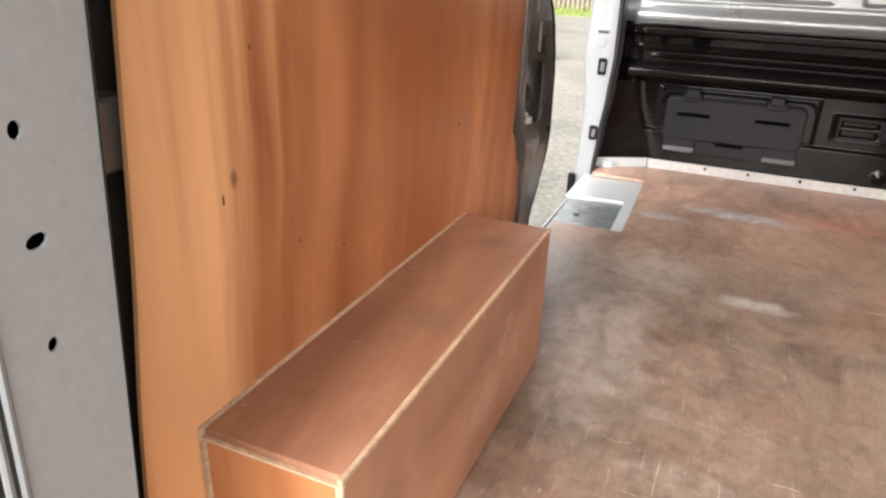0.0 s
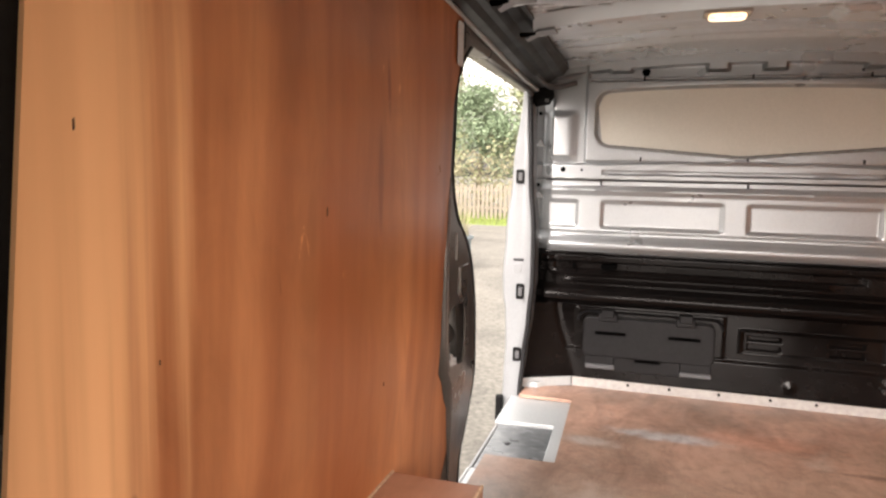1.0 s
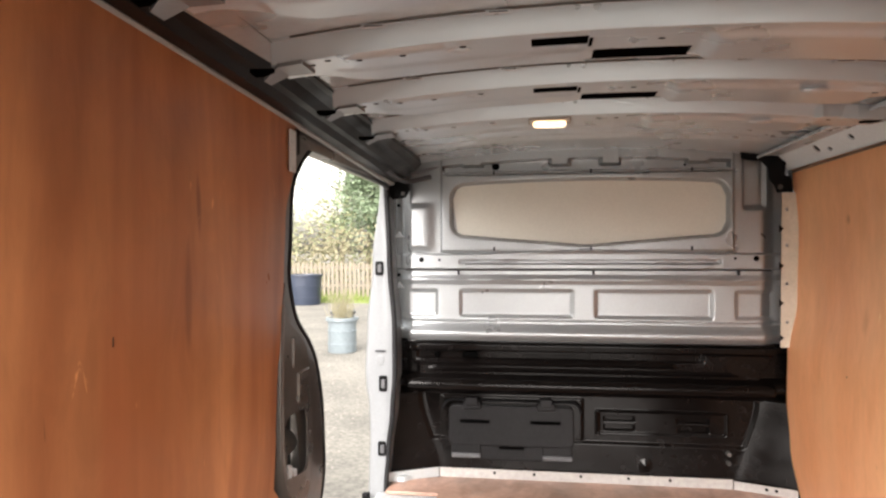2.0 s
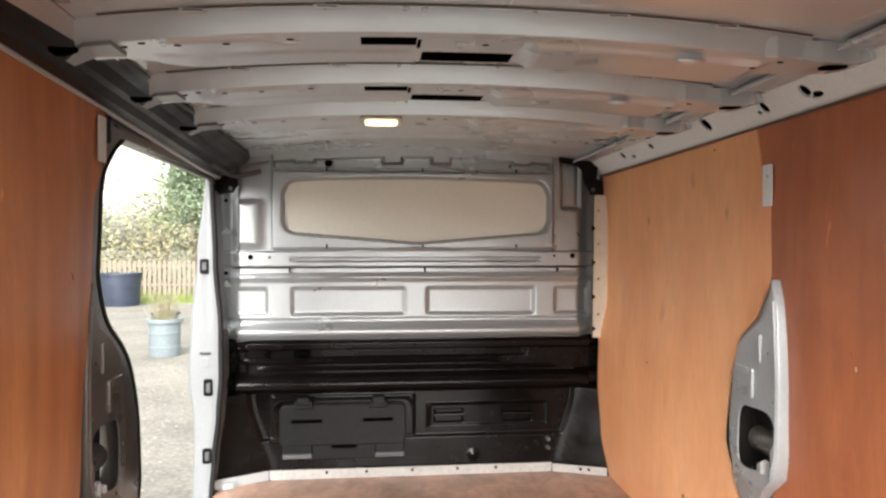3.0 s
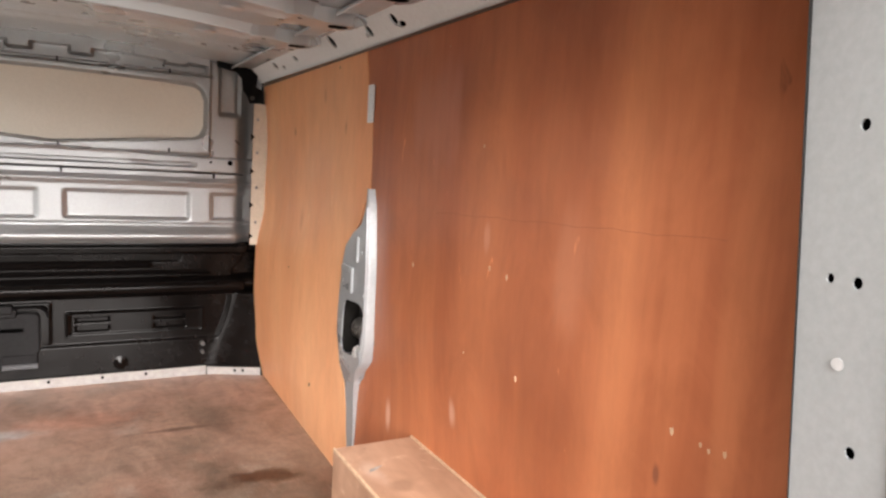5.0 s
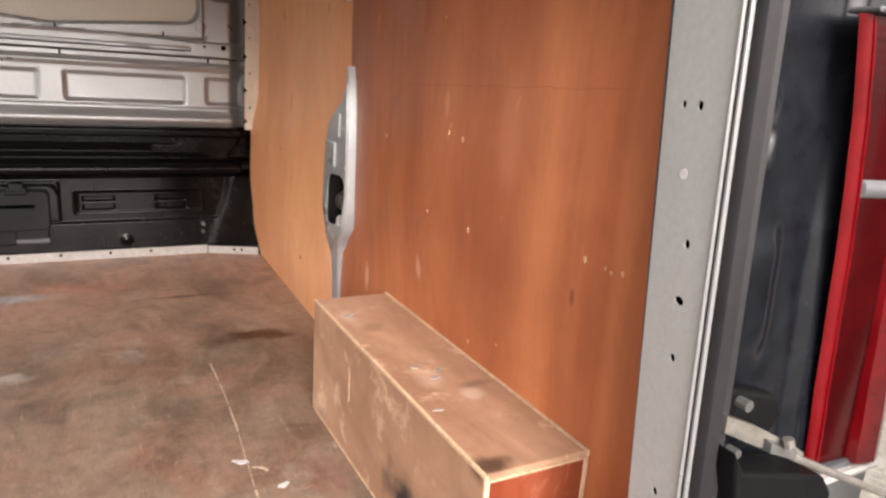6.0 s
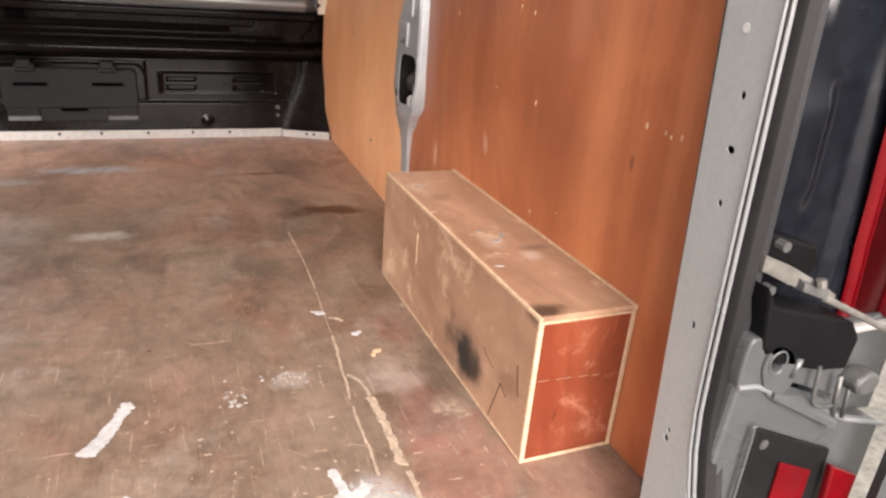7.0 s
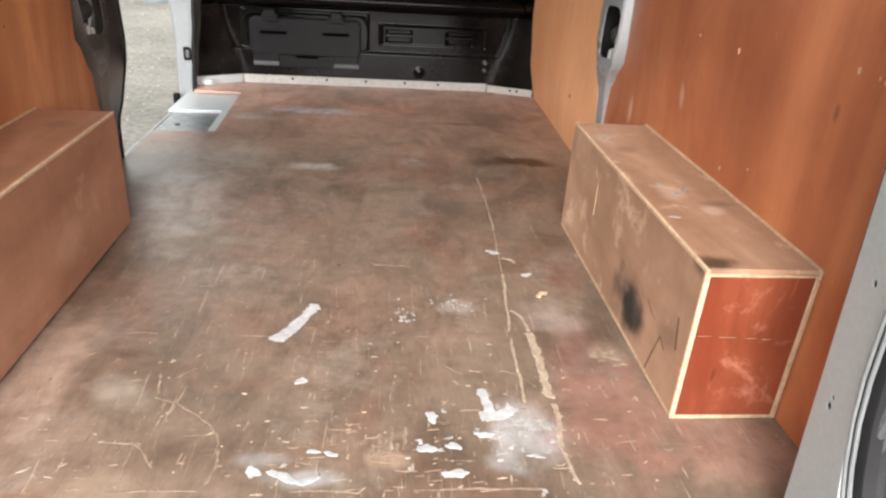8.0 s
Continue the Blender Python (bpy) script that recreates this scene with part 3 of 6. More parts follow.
FLOOR_EDGE = [(-0.70, 0.03), (0.69, 0.03), (0.738, 0.05), (0.775, 0.10), (0.806, 0.142), (0.847, 0.20), (0.848, 1.60), (0.868, 2.86), (0.64, 2.952), (-0.64, 2.952), (-0.855, 2.86),
              (-0.86, 2.735), (-0.632, 2.735), (-0.612, 2.065), (-0.852, 2.055), (-0.852, 1.70), (-0.842, 0.22), (-0.785, 0.16), (-0.765, 0.10), (-0.735, 0.05)]
floor = setting("floor", prism(FLOOR_EDGE, "z", -0.014, 0.0, 0.0012), PLY_FLOOR, "worn brown plywood load floor, scratched and paint-splashed", "floor")
setting("floor_pan", merge(box(-0.60, 0.90, 0.0, 3.1, -0.10, -0.03, 0.004), box(-0.90, -0.60, 0.0, 2.0, -0.10, -0.03, 0.004)), FLANGE, "grey steel floor pan under the plywood", "floor pan")

# roof skin: gently arched, with pressed swages ahead of the last rib
def roof_z(x, y):
    z = 1.472 - 0.055 * (abs(x) / 0.8) ** 2.2
    if y > 2.08:
        z += 0.008 * math.sin((y - 2.08) * 2 * math.pi / 0.13) * bumpy(y, 2.12, 2.60, 0.04) * bumpy(x, -0.60, 0.62, 0.05)
    return z


bm = relief(lambda x, y: (x, y, roof_z(x, y)), spread(-0.88, 0.88, 45), spread(0.02, 3.08, 200))
thicken(bm, (0, 0, 0.03))
setting("ceiling", bm, SKIN, "silver-grey pressed steel roof skin", "ceiling", True)
setting("roof_header", box(-0.86, 0.86, -0.03, 0.11, 1.34, 1.50, 0.012, 2), SILVER, "silver steel header over the rear opening", "header")


def ramp_line(pts, v):
    for (a, p), (b, q) in zip(pts, pts[1:]):
        if v <= b:
            return p + (q - p) * (v - a) / (b - a)
    return pts[-1][1]


def rib(y0, lamp=False):
    """A pressed steel hat-section rib: rear web, flat underside with pockets and openings, tapered ends."""
    deep = 0.043

    def fn(x, v):
        # v is metres ahead of the web, squeezed towards the feet
        squeeze = 0.50 + 0.50 * bumpy(x, -0.52, 0.50, 0.16)
        d = ramp_line([(-0.018, 0.0), (-0.004, 0.0), (0.006, 0.97), (0.010, 1.0), (0.196, 1.0), (0.206, 0.25), (0.222, 0.25)], v)
        mid = bumpy(x, -0.085, 0.105, 0.026) * bumpy(v, 0.052, 0.23, 0.006)
        left = bumpy(x, -0.60, -0.118, 0.008) * bumpy(v, 0.125, 0.20, 0.006)
        right = bumpy(x, 0.140, 0.56, 0.035) * bumpy(v, 0.050, 0.190, 0.008)
        d += d * (-0.10 * mid + 0.05 * left + 0.26 * right)
        nick = -2.4 * bumpy(x, -0.52, -0.40, 0.05) * bumpy(v, 0.020, 0.034, 0.010) + 0.6 * bumpy(x, -0.345, -0.335, 0.020) * bumpy(v, 0.024, 0.030, 0.010)
        d += d * 0.14 * nick
        z = roof_z(x, 0.5) - 0.001 - deep * d
        return (x, y0 + v * (squeeze if v > 0 else 1.0), z)

    def keep(x, v):
        if not lamp and -0.216 < x < -0.104 and 0.036 < v < 0.092:
            return False
        if not lamp and -0.092 < x < 0.100 and 0.142 < v < 0.222:
            return False
        return True

    xs = spread(-0.705, 0.650, 180)
    vs = [-0.018, -0.011, -0.004, 0.001, 0.006, 0.010, 0.014, 0.020, 0.026, 0.033, 0.040, 0.046, 0.052, 0.055, 0.062, 0.068, 0.074, 0.085, 0.10, 0.118, 0.122, 0.127, 0.14, 0.16, 0.18, 0.188, 0.196, 0.201, 0.206, 0.214, 0.222]
    return fn, thicken(relief(fn, xs, vs, keep), (0, 0, 0.0012))


RIBS = [0.72, 1.11, 1.50, 1.89]
for i, y0 in enumerate(RIBS):
    last = i == 3
    r = thing("roof_rib", (0, y0, 1.42), "silver pressed steel roof rib with slots and tapered feet", "roof rib", "ribs across the roof")
    fn, bm = rib(y0, last)
    part("rib_body", bm, SILVER_RIB, r, "", True)
    for x in (-0.50, -0.27, 0.26, 0.47):
        p = fn(x, -0.012)
        part("clip", box(x - 0.024, x + 0.024, p[1] - 0.009, p[1] + 0.001, p[2] - 0.007, p[2] - 0.001, 0.001), SILVER_RIB, r)
        # A black bar stands for the shade inside the clip slot.
        part("clip_slot", box(x - 0.017, x + 0.017, p[1] - 0.0096, p[1] - 0.004, p[2] - 0.0056, p[2] - 0.0040, 0.0002), VOID, r, "black bar painting the shade of the clip slot")
    for x, v in ((-0.635, 0.06), (-0.60, 0.03), (-0.545, 0.05), (-0.46, 0.055), (-0.34, 0.03), (0.03, 0.085), (0.56, 0.06), (0.605, 0.045)):
        p = fn(x, v)
        # Drain holes are black discs in place of shaded openings.
        part("hole", prism([(a, c) for a, c in ring(x, p[1], 0.007, 0.0045, 8)], "z", p[2] - 0.0010, p[2] + 0.004), VOID, r, "black disc painting the shade of a small drain hole")
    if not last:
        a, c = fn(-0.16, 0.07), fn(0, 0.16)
        # Black solids fill the slots to paint the shade inside.
        part("slot_shade", box(-0.222, -0.098, y0 + 0.030, y0 + 0.105, a[2] + 0.0016, a[2] + 0.012, 0), VOID, r, "black box painting the shade behind the slot")
        part("slot_shade", prism([(y0 + 0.136, c[2] + 0.0022), (y0 + 0.212, c[2] + 0.0012), (y0 + 0.222, c[2] + 0.004), (y0 + 0.222, c[2] + 0.020), (y0 + 0.136, c[2] + 0.020)], "x", -0.0915, 0.0995), VOID, r, "black piece painting the shade of the front slot")
    back = [fn(x, -0.015) for x in spread(-0.66, 0.64, 40)]
    part("edge_line", tube([(p[0], p[1] - 0.004, p[2] - 0.001) for p in back], 0.0018, 6), JAMB_IN, r, "dark line along the rib edge")
    p = fn(0.43, 0.052)
    part("boss", dome(0.432, p[1], p[2] + 0.001, 0.034, 0.013, 0.009), SILVER_RIB, r, "pressed oval boss", True)
    p = fn(-0.36, 0.060)
    part("boss", dome(-0.352, p[1], p[2] + 0.001, 0.026, 0.009, 0.007), SILVER_RIB, r, "pressed oval boss", True)
    # left foot hooks over the door rail
    part("foot", loft([[(-0.640, y0 - 0.010, 1.386), (-0.640, y0 + 0.066, 1.386), (-0.640, y0 + 0.066, 1.394), (-0.640, y0 - 0.010, 1.394)],
                       [(-0.690, y0 - 0.004, 1.382), (-0.690, y0 + 0.060, 1.382), (-0.690, y0 + 0.060, 1.390), (-0.690, y0 - 0.004, 1.390)],
                       [(-0.728, y0 + 0.022, 1.364), (-0.728, y0 + 0.058, 1.364), (-0.728, y0 + 0.058, 1.370), (-0.728, y0 + 0.022, 1.370)]]), PALE_STEEL, r, "pale folded foot")
    part("foot_opening", prism([(-0.742, y0 - 0.012), (-0.695, y0 - 0.006), (-0.725, y0 + 0.020), (-0.745, y0 + 0.024)], "z", 1.372, 1.380), VOID, r, "black piece painting the shade of the foot slot")
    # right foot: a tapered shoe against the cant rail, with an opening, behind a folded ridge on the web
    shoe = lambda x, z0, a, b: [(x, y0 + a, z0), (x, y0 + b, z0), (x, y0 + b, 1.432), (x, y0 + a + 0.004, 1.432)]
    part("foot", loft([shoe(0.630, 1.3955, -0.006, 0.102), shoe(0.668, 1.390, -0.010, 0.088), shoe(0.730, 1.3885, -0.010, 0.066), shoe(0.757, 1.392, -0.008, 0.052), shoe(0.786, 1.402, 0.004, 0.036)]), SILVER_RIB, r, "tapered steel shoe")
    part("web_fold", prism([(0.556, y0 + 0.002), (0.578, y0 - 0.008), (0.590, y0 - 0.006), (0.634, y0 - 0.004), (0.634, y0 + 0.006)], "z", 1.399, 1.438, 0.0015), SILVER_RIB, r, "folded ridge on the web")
    part("foot_opening", prism(smooth_outline([(0.690, y0 + 0.006), (0.724, y0 + 0.002), (0.734, y0 + 0.018), (0.722, y0 + 0.034), (0.694, y0 + 0.040), (0.682, y0 + 0.024)]), "z", 1.3868, 1.394), VOID, r, "black piece painting the shade of the foot slot")

# lamp let into the foremost rib
lamp = thing("ceiling_lamp", (-0.165, 1.955, 1.42), "small oblong roof lamp with a warm lit lens", "lamp")
part("housing", prism(round_rect(-0.232, -0.106, 1.905, 1.985, 0.012), "z", 1.4180, 1.432, 0.002), WHITE_STRIP, lamp)
part("lens", prism(round_rect(-0.218, -0.120, 1.914, 1.974, 0.016), "z", 1.406, 1.4178, 0.005), LIT, lamp, "warm lit translucent lens")

# ---- side walls ----
FRONT_X = [(-0.05, 0.868), (0.2, 0.836), (0.42, 0.822), (0.61, 0.826), (0.82, 0.858), (1.10, 0.864), (1.39, 0.846)]
REAR_EDGE = [(0.0, 1.60), (0.215, 1.622), (0.265, 1.628), (0.321, 1.612), (0.386, 1.553), (0.456, 1.497), (0.532, 1.484), (0.622, 1.480), (0.691, 1.488), (0.742, 1.497), (0.814, 1.517), (0.899, 1.532), (0.963, 1.539), (1.138, 1.545), (1.258, 1.592), (1.36, 1.61)]
LEFT_EDGE = [(0.0, 1.60), (0.197, 1.593), (0.297, 1.559), (0.403, 1.50), (0.46, 1.446), (0.62, 1.439), (0.74, 1.452), (0.80, 1.475), (0.863, 1.481), (0.958, 1.501), (1.11, 1.516), (1.263, 1.582), (1.341, 1.607), (1.42, 1.615)]
FRONT_PLY_EDGE = [(0.0, 1.655), (0.20, 1.665), (0.31, 1.705), (0.383, 1.745), (0.473, 1.785), (0.651, 1.757), (0.757, 1.716), (0.874, 1.602), (0.960, 1.545), (1.138, 1.550), (1.258, 1.596), (1.36, 1.618)]
NEAR_EDGE = [(0.0, 0.085), (0.3, 0.100), (0.8, 0.140), (1.37, 0.180)]


def side_sheet(sign, lo, hi, xfn, top=1.372):
    zs = spread(0.001, top, 48)
    us = spread(0, 1, 26)
    bm = relief(lambda u, z: (sign * xfn(lo(z) + u * (hi(z) - lo(z)), z), lo(z) + u * (hi(z) - lo(z)), z), us, zs)
    return thicken(bm, (sign * 0.006, 0, 0))


def rear_x(y, z):
    return 0.836 + 0.008 * bumpy(z, -1.0, 0.35, 0.25) - 0.012 * bumpy(z, 0.65, 1.05, 0.35) * bumpy(y, 0.5, 1.3, 0.3)


def front_x(y, z):
    k = min(1, max(0, (y - 1.65) / 1.2))
    return 0.836 + (at_line(FRONT_X, z) - 0.836) * k


# Both body sides get the dark colour that paints shade behind the sheets.
setting("wall_east", merge(box(0.905, 0.93, 0.14, 3.05, -0.12, 1.46, 0.0)), JAMB_IN, "steel body side behind the plywood, coloured dark for shade", "wall")
setting("wall_west", merge(box(-0.935, -0.905, 0.14, 1.60, -0.12, 1.46, 0.0), box(-0.935, -0.905, 1.60, 3.05, 1.375, 1.47, 0.0)), JAMB_IN, "steel body side behind the plywood, coloured dark for shade", "wall")

ply_r = thing("plywood_panel", (0.836, 0.9, 0), "tall red-brown plywood side lining, scuffed and chipped", "panel", "side linings")
sheet_r = part("sheet", side_sheet(1, lambda z: at_line(NEAR_EDGE, z), lambda z: at_line(REAR_EDGE, z), rear_x), PLY_R, ply_r, smooth=True)
ply_f = thing("plywood_panel", (0.85, 2.2, 0), "pale orange plywood lining, bowed, beside the bulkhead", "panel", "side linings")
sheet_f = part("sheet", side_sheet(1, lambda z: at_line(FRONT_PLY_EDGE, z), lambda z: 2.900, front_x), PLY_F, ply_f, smooth=True)
ply_l = thing("plywood_panel", (-0.836, 0.9, 0), "warm brown plywood side lining with vertical grain streaks", "panel", "side linings")
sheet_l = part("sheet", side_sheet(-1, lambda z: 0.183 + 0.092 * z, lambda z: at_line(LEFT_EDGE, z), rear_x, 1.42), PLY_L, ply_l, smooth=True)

# cant rail over the plywood, with openings
RAIL_HOLES = [(0.847, 1.398, 0.0160, 0.0299, 0), (0.872, 1.392, 0.0060, 0.0082, 0), (0.945, 1.379, 0.0200, 0.0082, 0), (1.002, 1.390, 0.0050, 0.0068, 0), (1.359, 1.396, 0.0170, 0.0138, 0), (1.335, 1.383, 0.0238, 0.0069, 0),
              (1.532, 1.393, 0.0170, 0.0138, 0), (1.560, 1.386, 0.0085, 0.0058, 0), (1.825, 1.403, 0.0221, 0.0196, 0), (2.243, 1.398, 0.0170, 0.0092, 0), (2.433, 1.387, 0.0170, 0.0069, 0), (2.518, 1.400, 0.0204, 0.0127, 0), (0.42, 1.392, 0.0120, 0.0136, 0)]


def rail_place(y, z):
    return (0.842 - (z - 1.354) * 0.95, y, z)


rail = thing("cant_rail", (0.80, 1.5, 1.37), "silver steel roof rail with punched holes over the lining", "rail")
part("rail_plate", pierced([(0.12, 1.355), (2.90, 1.364), (2.90, 1.448), (0.12, 1.440)], [ring(a, b, r, s, 10, t) for a, b, r, s, t in RAIL_HOLES], rail_place, (0.004, 0, 0.004)), RAIL_PALE, rail)
part("rail_lip", prism([(0.829, 1.3525), (0.845, 1.3525), (0.845, 1.357), (0.829, 1.357)], "y", 0.14, 2.88), JAMB_IN, rail, "lower lip with shade in its dark colour")
# Black sheet paints the shade seen through the rail holes.
part("rail_back", loft([[tuple(Vector(rail_place(y, z)) + Vector((k, 0, k))) for z, k in ((1.358, 0.007), (1.436, 0.007), (1.436, 0.016), (1.358, 0.016))] for y in (0.14, 2.88)]), VOID, rail, "black sheet painting the shade behind the rail holes")
for a, b in zip([0.14, *RIBS], [*RIBS, 2.86]):
    y0, y1 = (a + 0.115 if a > 0.2 else a), b - 0.022
    part("ledge", prism([(0.690, 1.420), (0.687, 1.412), (0.690, 1.409), (0.695, 1.411), (0.698, 1.417), (0.772, 1.423), (0.772, 1.428), (0.697, 1.425)], "y", y0, y1, 0.001), SILVER_RIB, rail, "folded roof ledge between the ribs")

# dark rail of the sliding door, along the left of the roof
srail = thing("sliding_door_rail", (-0.80, 1.5, 1.38), "dark grey steel sliding door rail under the roof", "rail")
CHANNEL = [(-0.842, 1.350), (-0.826, 1.342), (-0.800, 1.346), (-0.786, 1.362), (-0.768, 1.366), (-0.748, 1.384), (-0.722, 1.392), (-0.700, 1.410), (-0.708, 1.440), (-0.850, 1.455)]
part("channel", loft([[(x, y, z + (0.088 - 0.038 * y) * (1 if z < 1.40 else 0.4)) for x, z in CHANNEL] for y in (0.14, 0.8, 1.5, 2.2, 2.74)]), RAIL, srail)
part("track", tube([(-0.838, 0.15, 1.428), (-0.838, 1.55, 1.372), (-0.842, 2.55, 1.332), (-0.835, 2.78, 1.325)], 0.0085, 8), FLANGE, srail, "pale worn lower edge")
part("hose", tube(smooth_line([(-0.80, 2.50, 1.352), (-0.79, 2.70, 1.338), (-0.76, 2.80, 1.335), (-0.68, 2.86, 1.360)], 5), 0.011, 8), RUBBER_GREY, srail, "grey cable sleeve")
part("stop", box(-0.86, -0.835, 1.585, 1.63, 1.29, 1.36, 0.006, 2), BLACK, srail, "black door stop")

# body pillar that shows between the two linings on each side
OUT_A = [(1.508, 0.953), (1.490, 0.90), (1.481, 0.838), (1.473, 0.76), (1.469, 0.686), (1.470, 0.60), (1.474, 0.514), (1.492, 0.45), (1.530, 0.405), (1.543, 0.36), (1.552, 0.280), (1.565, 0.10), (1.57, 0.0)]
OUT_B = [(1.63, 0.0), (1.625, 0.12), (1.620, 0.245), (1.634, 0.326), (1.674, 0.379), (1.709, 0.488), (1.706, 0.56), (1.693, 0.627), (1.678, 0.70), (1.655, 0.766), (1.60, 0.81), (1.539, 0.842), (1.51, 0.90)]


def body_pillar(sign, shade_label):
    p = thing("body_pillar", (sign * 0.80, 1.55, 0), shade_label, "pillar", "body pillars")
    # the stem below the pocket stands back, further on the right-hand pillar
    stem = lambda z: min(1, max(0, (0.43 - z) / 0.08)) if sign > 0 else 0
    outline = [(y + 0.045 * stem(z), z) for y, z in OUT_A] + [(y - 0.004 + 0.045 * stem(z), z + 0.006) for y, z in OUT_B]
    cut = smooth_outline([(1.628, 0.600), (1.560, 0.614), (1.497, 0.612), (1.470, 0.585), (1.467, 0.552), (1.488, 0.515), (1.484, 0.462), (1.520, 0.458), (1.585, 0.446), (1.636, 0.452), (1.642, 0.52)])
    cut = [(y + 0.012, z) for y, z in cut]
    small = [ring(1.511, 0.768, 0.006, 0.006, 8), ring(1.66, 0.665, 0.006, 0.005, 8), ring(1.488, 0.645, 0.005, 0.005, 8), ring(1.675, 0.537, 0.006, 0.006, 8), ring(1.60, 0.405, 0.006, 0.006, 8), ring(1.63, 0.425, 0.005, 0.005, 8)]
    # The left pillar takes the copy with shade in its colour.
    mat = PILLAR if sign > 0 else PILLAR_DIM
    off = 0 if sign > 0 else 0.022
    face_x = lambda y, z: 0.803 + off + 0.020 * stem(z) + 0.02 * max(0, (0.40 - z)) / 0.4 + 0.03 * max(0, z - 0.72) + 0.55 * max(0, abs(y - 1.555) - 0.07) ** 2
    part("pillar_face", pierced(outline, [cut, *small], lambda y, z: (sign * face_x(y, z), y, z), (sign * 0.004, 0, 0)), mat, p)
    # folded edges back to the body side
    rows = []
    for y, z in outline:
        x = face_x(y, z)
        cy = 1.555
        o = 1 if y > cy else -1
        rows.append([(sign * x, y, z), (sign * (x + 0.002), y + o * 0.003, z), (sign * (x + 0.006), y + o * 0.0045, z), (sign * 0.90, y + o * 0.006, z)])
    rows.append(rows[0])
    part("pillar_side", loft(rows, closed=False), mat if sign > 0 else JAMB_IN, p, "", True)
    part("raised_edge", tube([(sign * (face_x(y, z) - 0.001), y + 0.004, z) for y, z in OUT_A[1:8]], 0.003, 6), mat, p, "rounded pressed edge", True)
    part("pressing", prism(round_rect(1.574, 1.590, 0.636, 0.716, 0.007), "x", sign * (0.797 + off), sign * (0.806 + off), 0.003), mat, p)
    part("pressing", prism(round_rect(1.540, 1.552, 0.735, 0.810, 0.005), "x", sign * (0.7985 + off), sign * (0.808 + off), 0.003), mat, p)
    part("pressing", prism(round_rect(1.596, 1.668, 0.694, 0.716, 0.008), "x", sign * (0.799 + off), sign * (0.808 + off), 0.003), mat, p)
    if sign > 0:
        part("back_plate", box(*sorted((sign * 0.846, sign * 0.851)), 1.45, 1.84, 0.640, 1.02, 0), mat, p)
    # The inner web's dark colour stands for shade inside the opening.
    part("inner_web", box(*sorted((sign * (0.866 + off), sign * (0.872 + off))), 1.40, 1.69, 0.05, 0.80, 0.0), RAIL, p, "inner panel coloured dark for the shade in the opening")
    # Added dark sheet covers the lit fold and paints the pocket's shade.
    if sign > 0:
        part("pocket_shade", box(0.8085, 0.866, 1.668, 1.672, 0.43, 0.63, 0), RAIL, p, "added dark sheet painting the shade in the pocket")
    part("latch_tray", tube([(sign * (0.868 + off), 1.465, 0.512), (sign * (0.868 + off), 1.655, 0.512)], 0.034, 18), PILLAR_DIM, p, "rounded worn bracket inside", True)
    for y, h in ((1.515, 0.020), (1.535, 0.030), (1.556, 0.018)):
        part("foil", blot(sign * (0.812 + off), y, 0.008, 0.011, 0.3, 0.453, int(y * 1000), 9, 0.9, h), PAINT, p, "crumpled white scrap")
    return p


body_pillar(1, "silver pressed steel pillar with an open pocket")
body_pillar(-1, "silver pressed steel pillar beside the door opening")
for sign, up in ((1, 0.010), (-1, 0.105)):
    c = thing("wall_clip", (sign * 0.83, 1.55, 1.18 + up), "small grey steel clip on the lining's edge", "clip", "lining clips")
    part("clip_plate", pierced(round_rect(1.532, 1.572, 1.132, 1.240, 0.004), [ring(1.55, 1.21, 0.005, 0.005, 8)], lambda y, z: (sign * 0.826, y, z + up), (sign * 0.004, 0, 0)), RAIL_PALE, c)

# door side jamb with its rubber, behind the lining on the left
SEAL = [(1.335, 1.79), (1.28, 1.70), (1.20, 1.632), (1.05, 1.612), (0.955, 1.606), (0.85, 1.655), (0.77, 1.76), (0.70, 1.822), (0.58, 1.872), (0.46, 1.890), (0.33, 1.885), (0.20, 1.803), (0.134, 1.742), (0.05, 1.725), (-0.06, 1.72)]
jamb = thing("door_jamb", (-0.87, 1.75, 0), "steel door jamb, shade in its grey-brown colour, with black rubber edge", "door jamb")
seal_line = smooth_line([(-0.866, y, z) for z, y in SEAL], 5)
rows = [[(-0.842, p.y - 0.26, p.z), (-0.846, p.y - 0.05, p.z), (-0.858, p.y - 0.012, p.z), (-0.90, p.y - 0.004, p.z), (-0.935, p.y - 0.05, p.z)] for p in seal_line]
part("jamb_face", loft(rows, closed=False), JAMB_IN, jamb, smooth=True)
part("weatherstrip", tube(seal_line, 0.013, 8), RUBBER, jamb, "black rubber weatherstrip", True)

# door opening: head, front pillar, sill
head = thing("door_frame", (-0.88, 2.3, 1.34), "silver steel head of the sliding door opening", "door frame")
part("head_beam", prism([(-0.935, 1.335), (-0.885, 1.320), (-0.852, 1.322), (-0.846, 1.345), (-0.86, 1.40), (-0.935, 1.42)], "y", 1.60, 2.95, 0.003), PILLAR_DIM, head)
part("weatherstrip", tube([(-0.866, 1.78, 1.335), (-0.866, 2.3, 1.325), (-0.862, 2.72, 1.318), (-0.858, 2.77, 1.305)], 0.011, 8), RUBBER_GREY, head, "dark rubber strip")

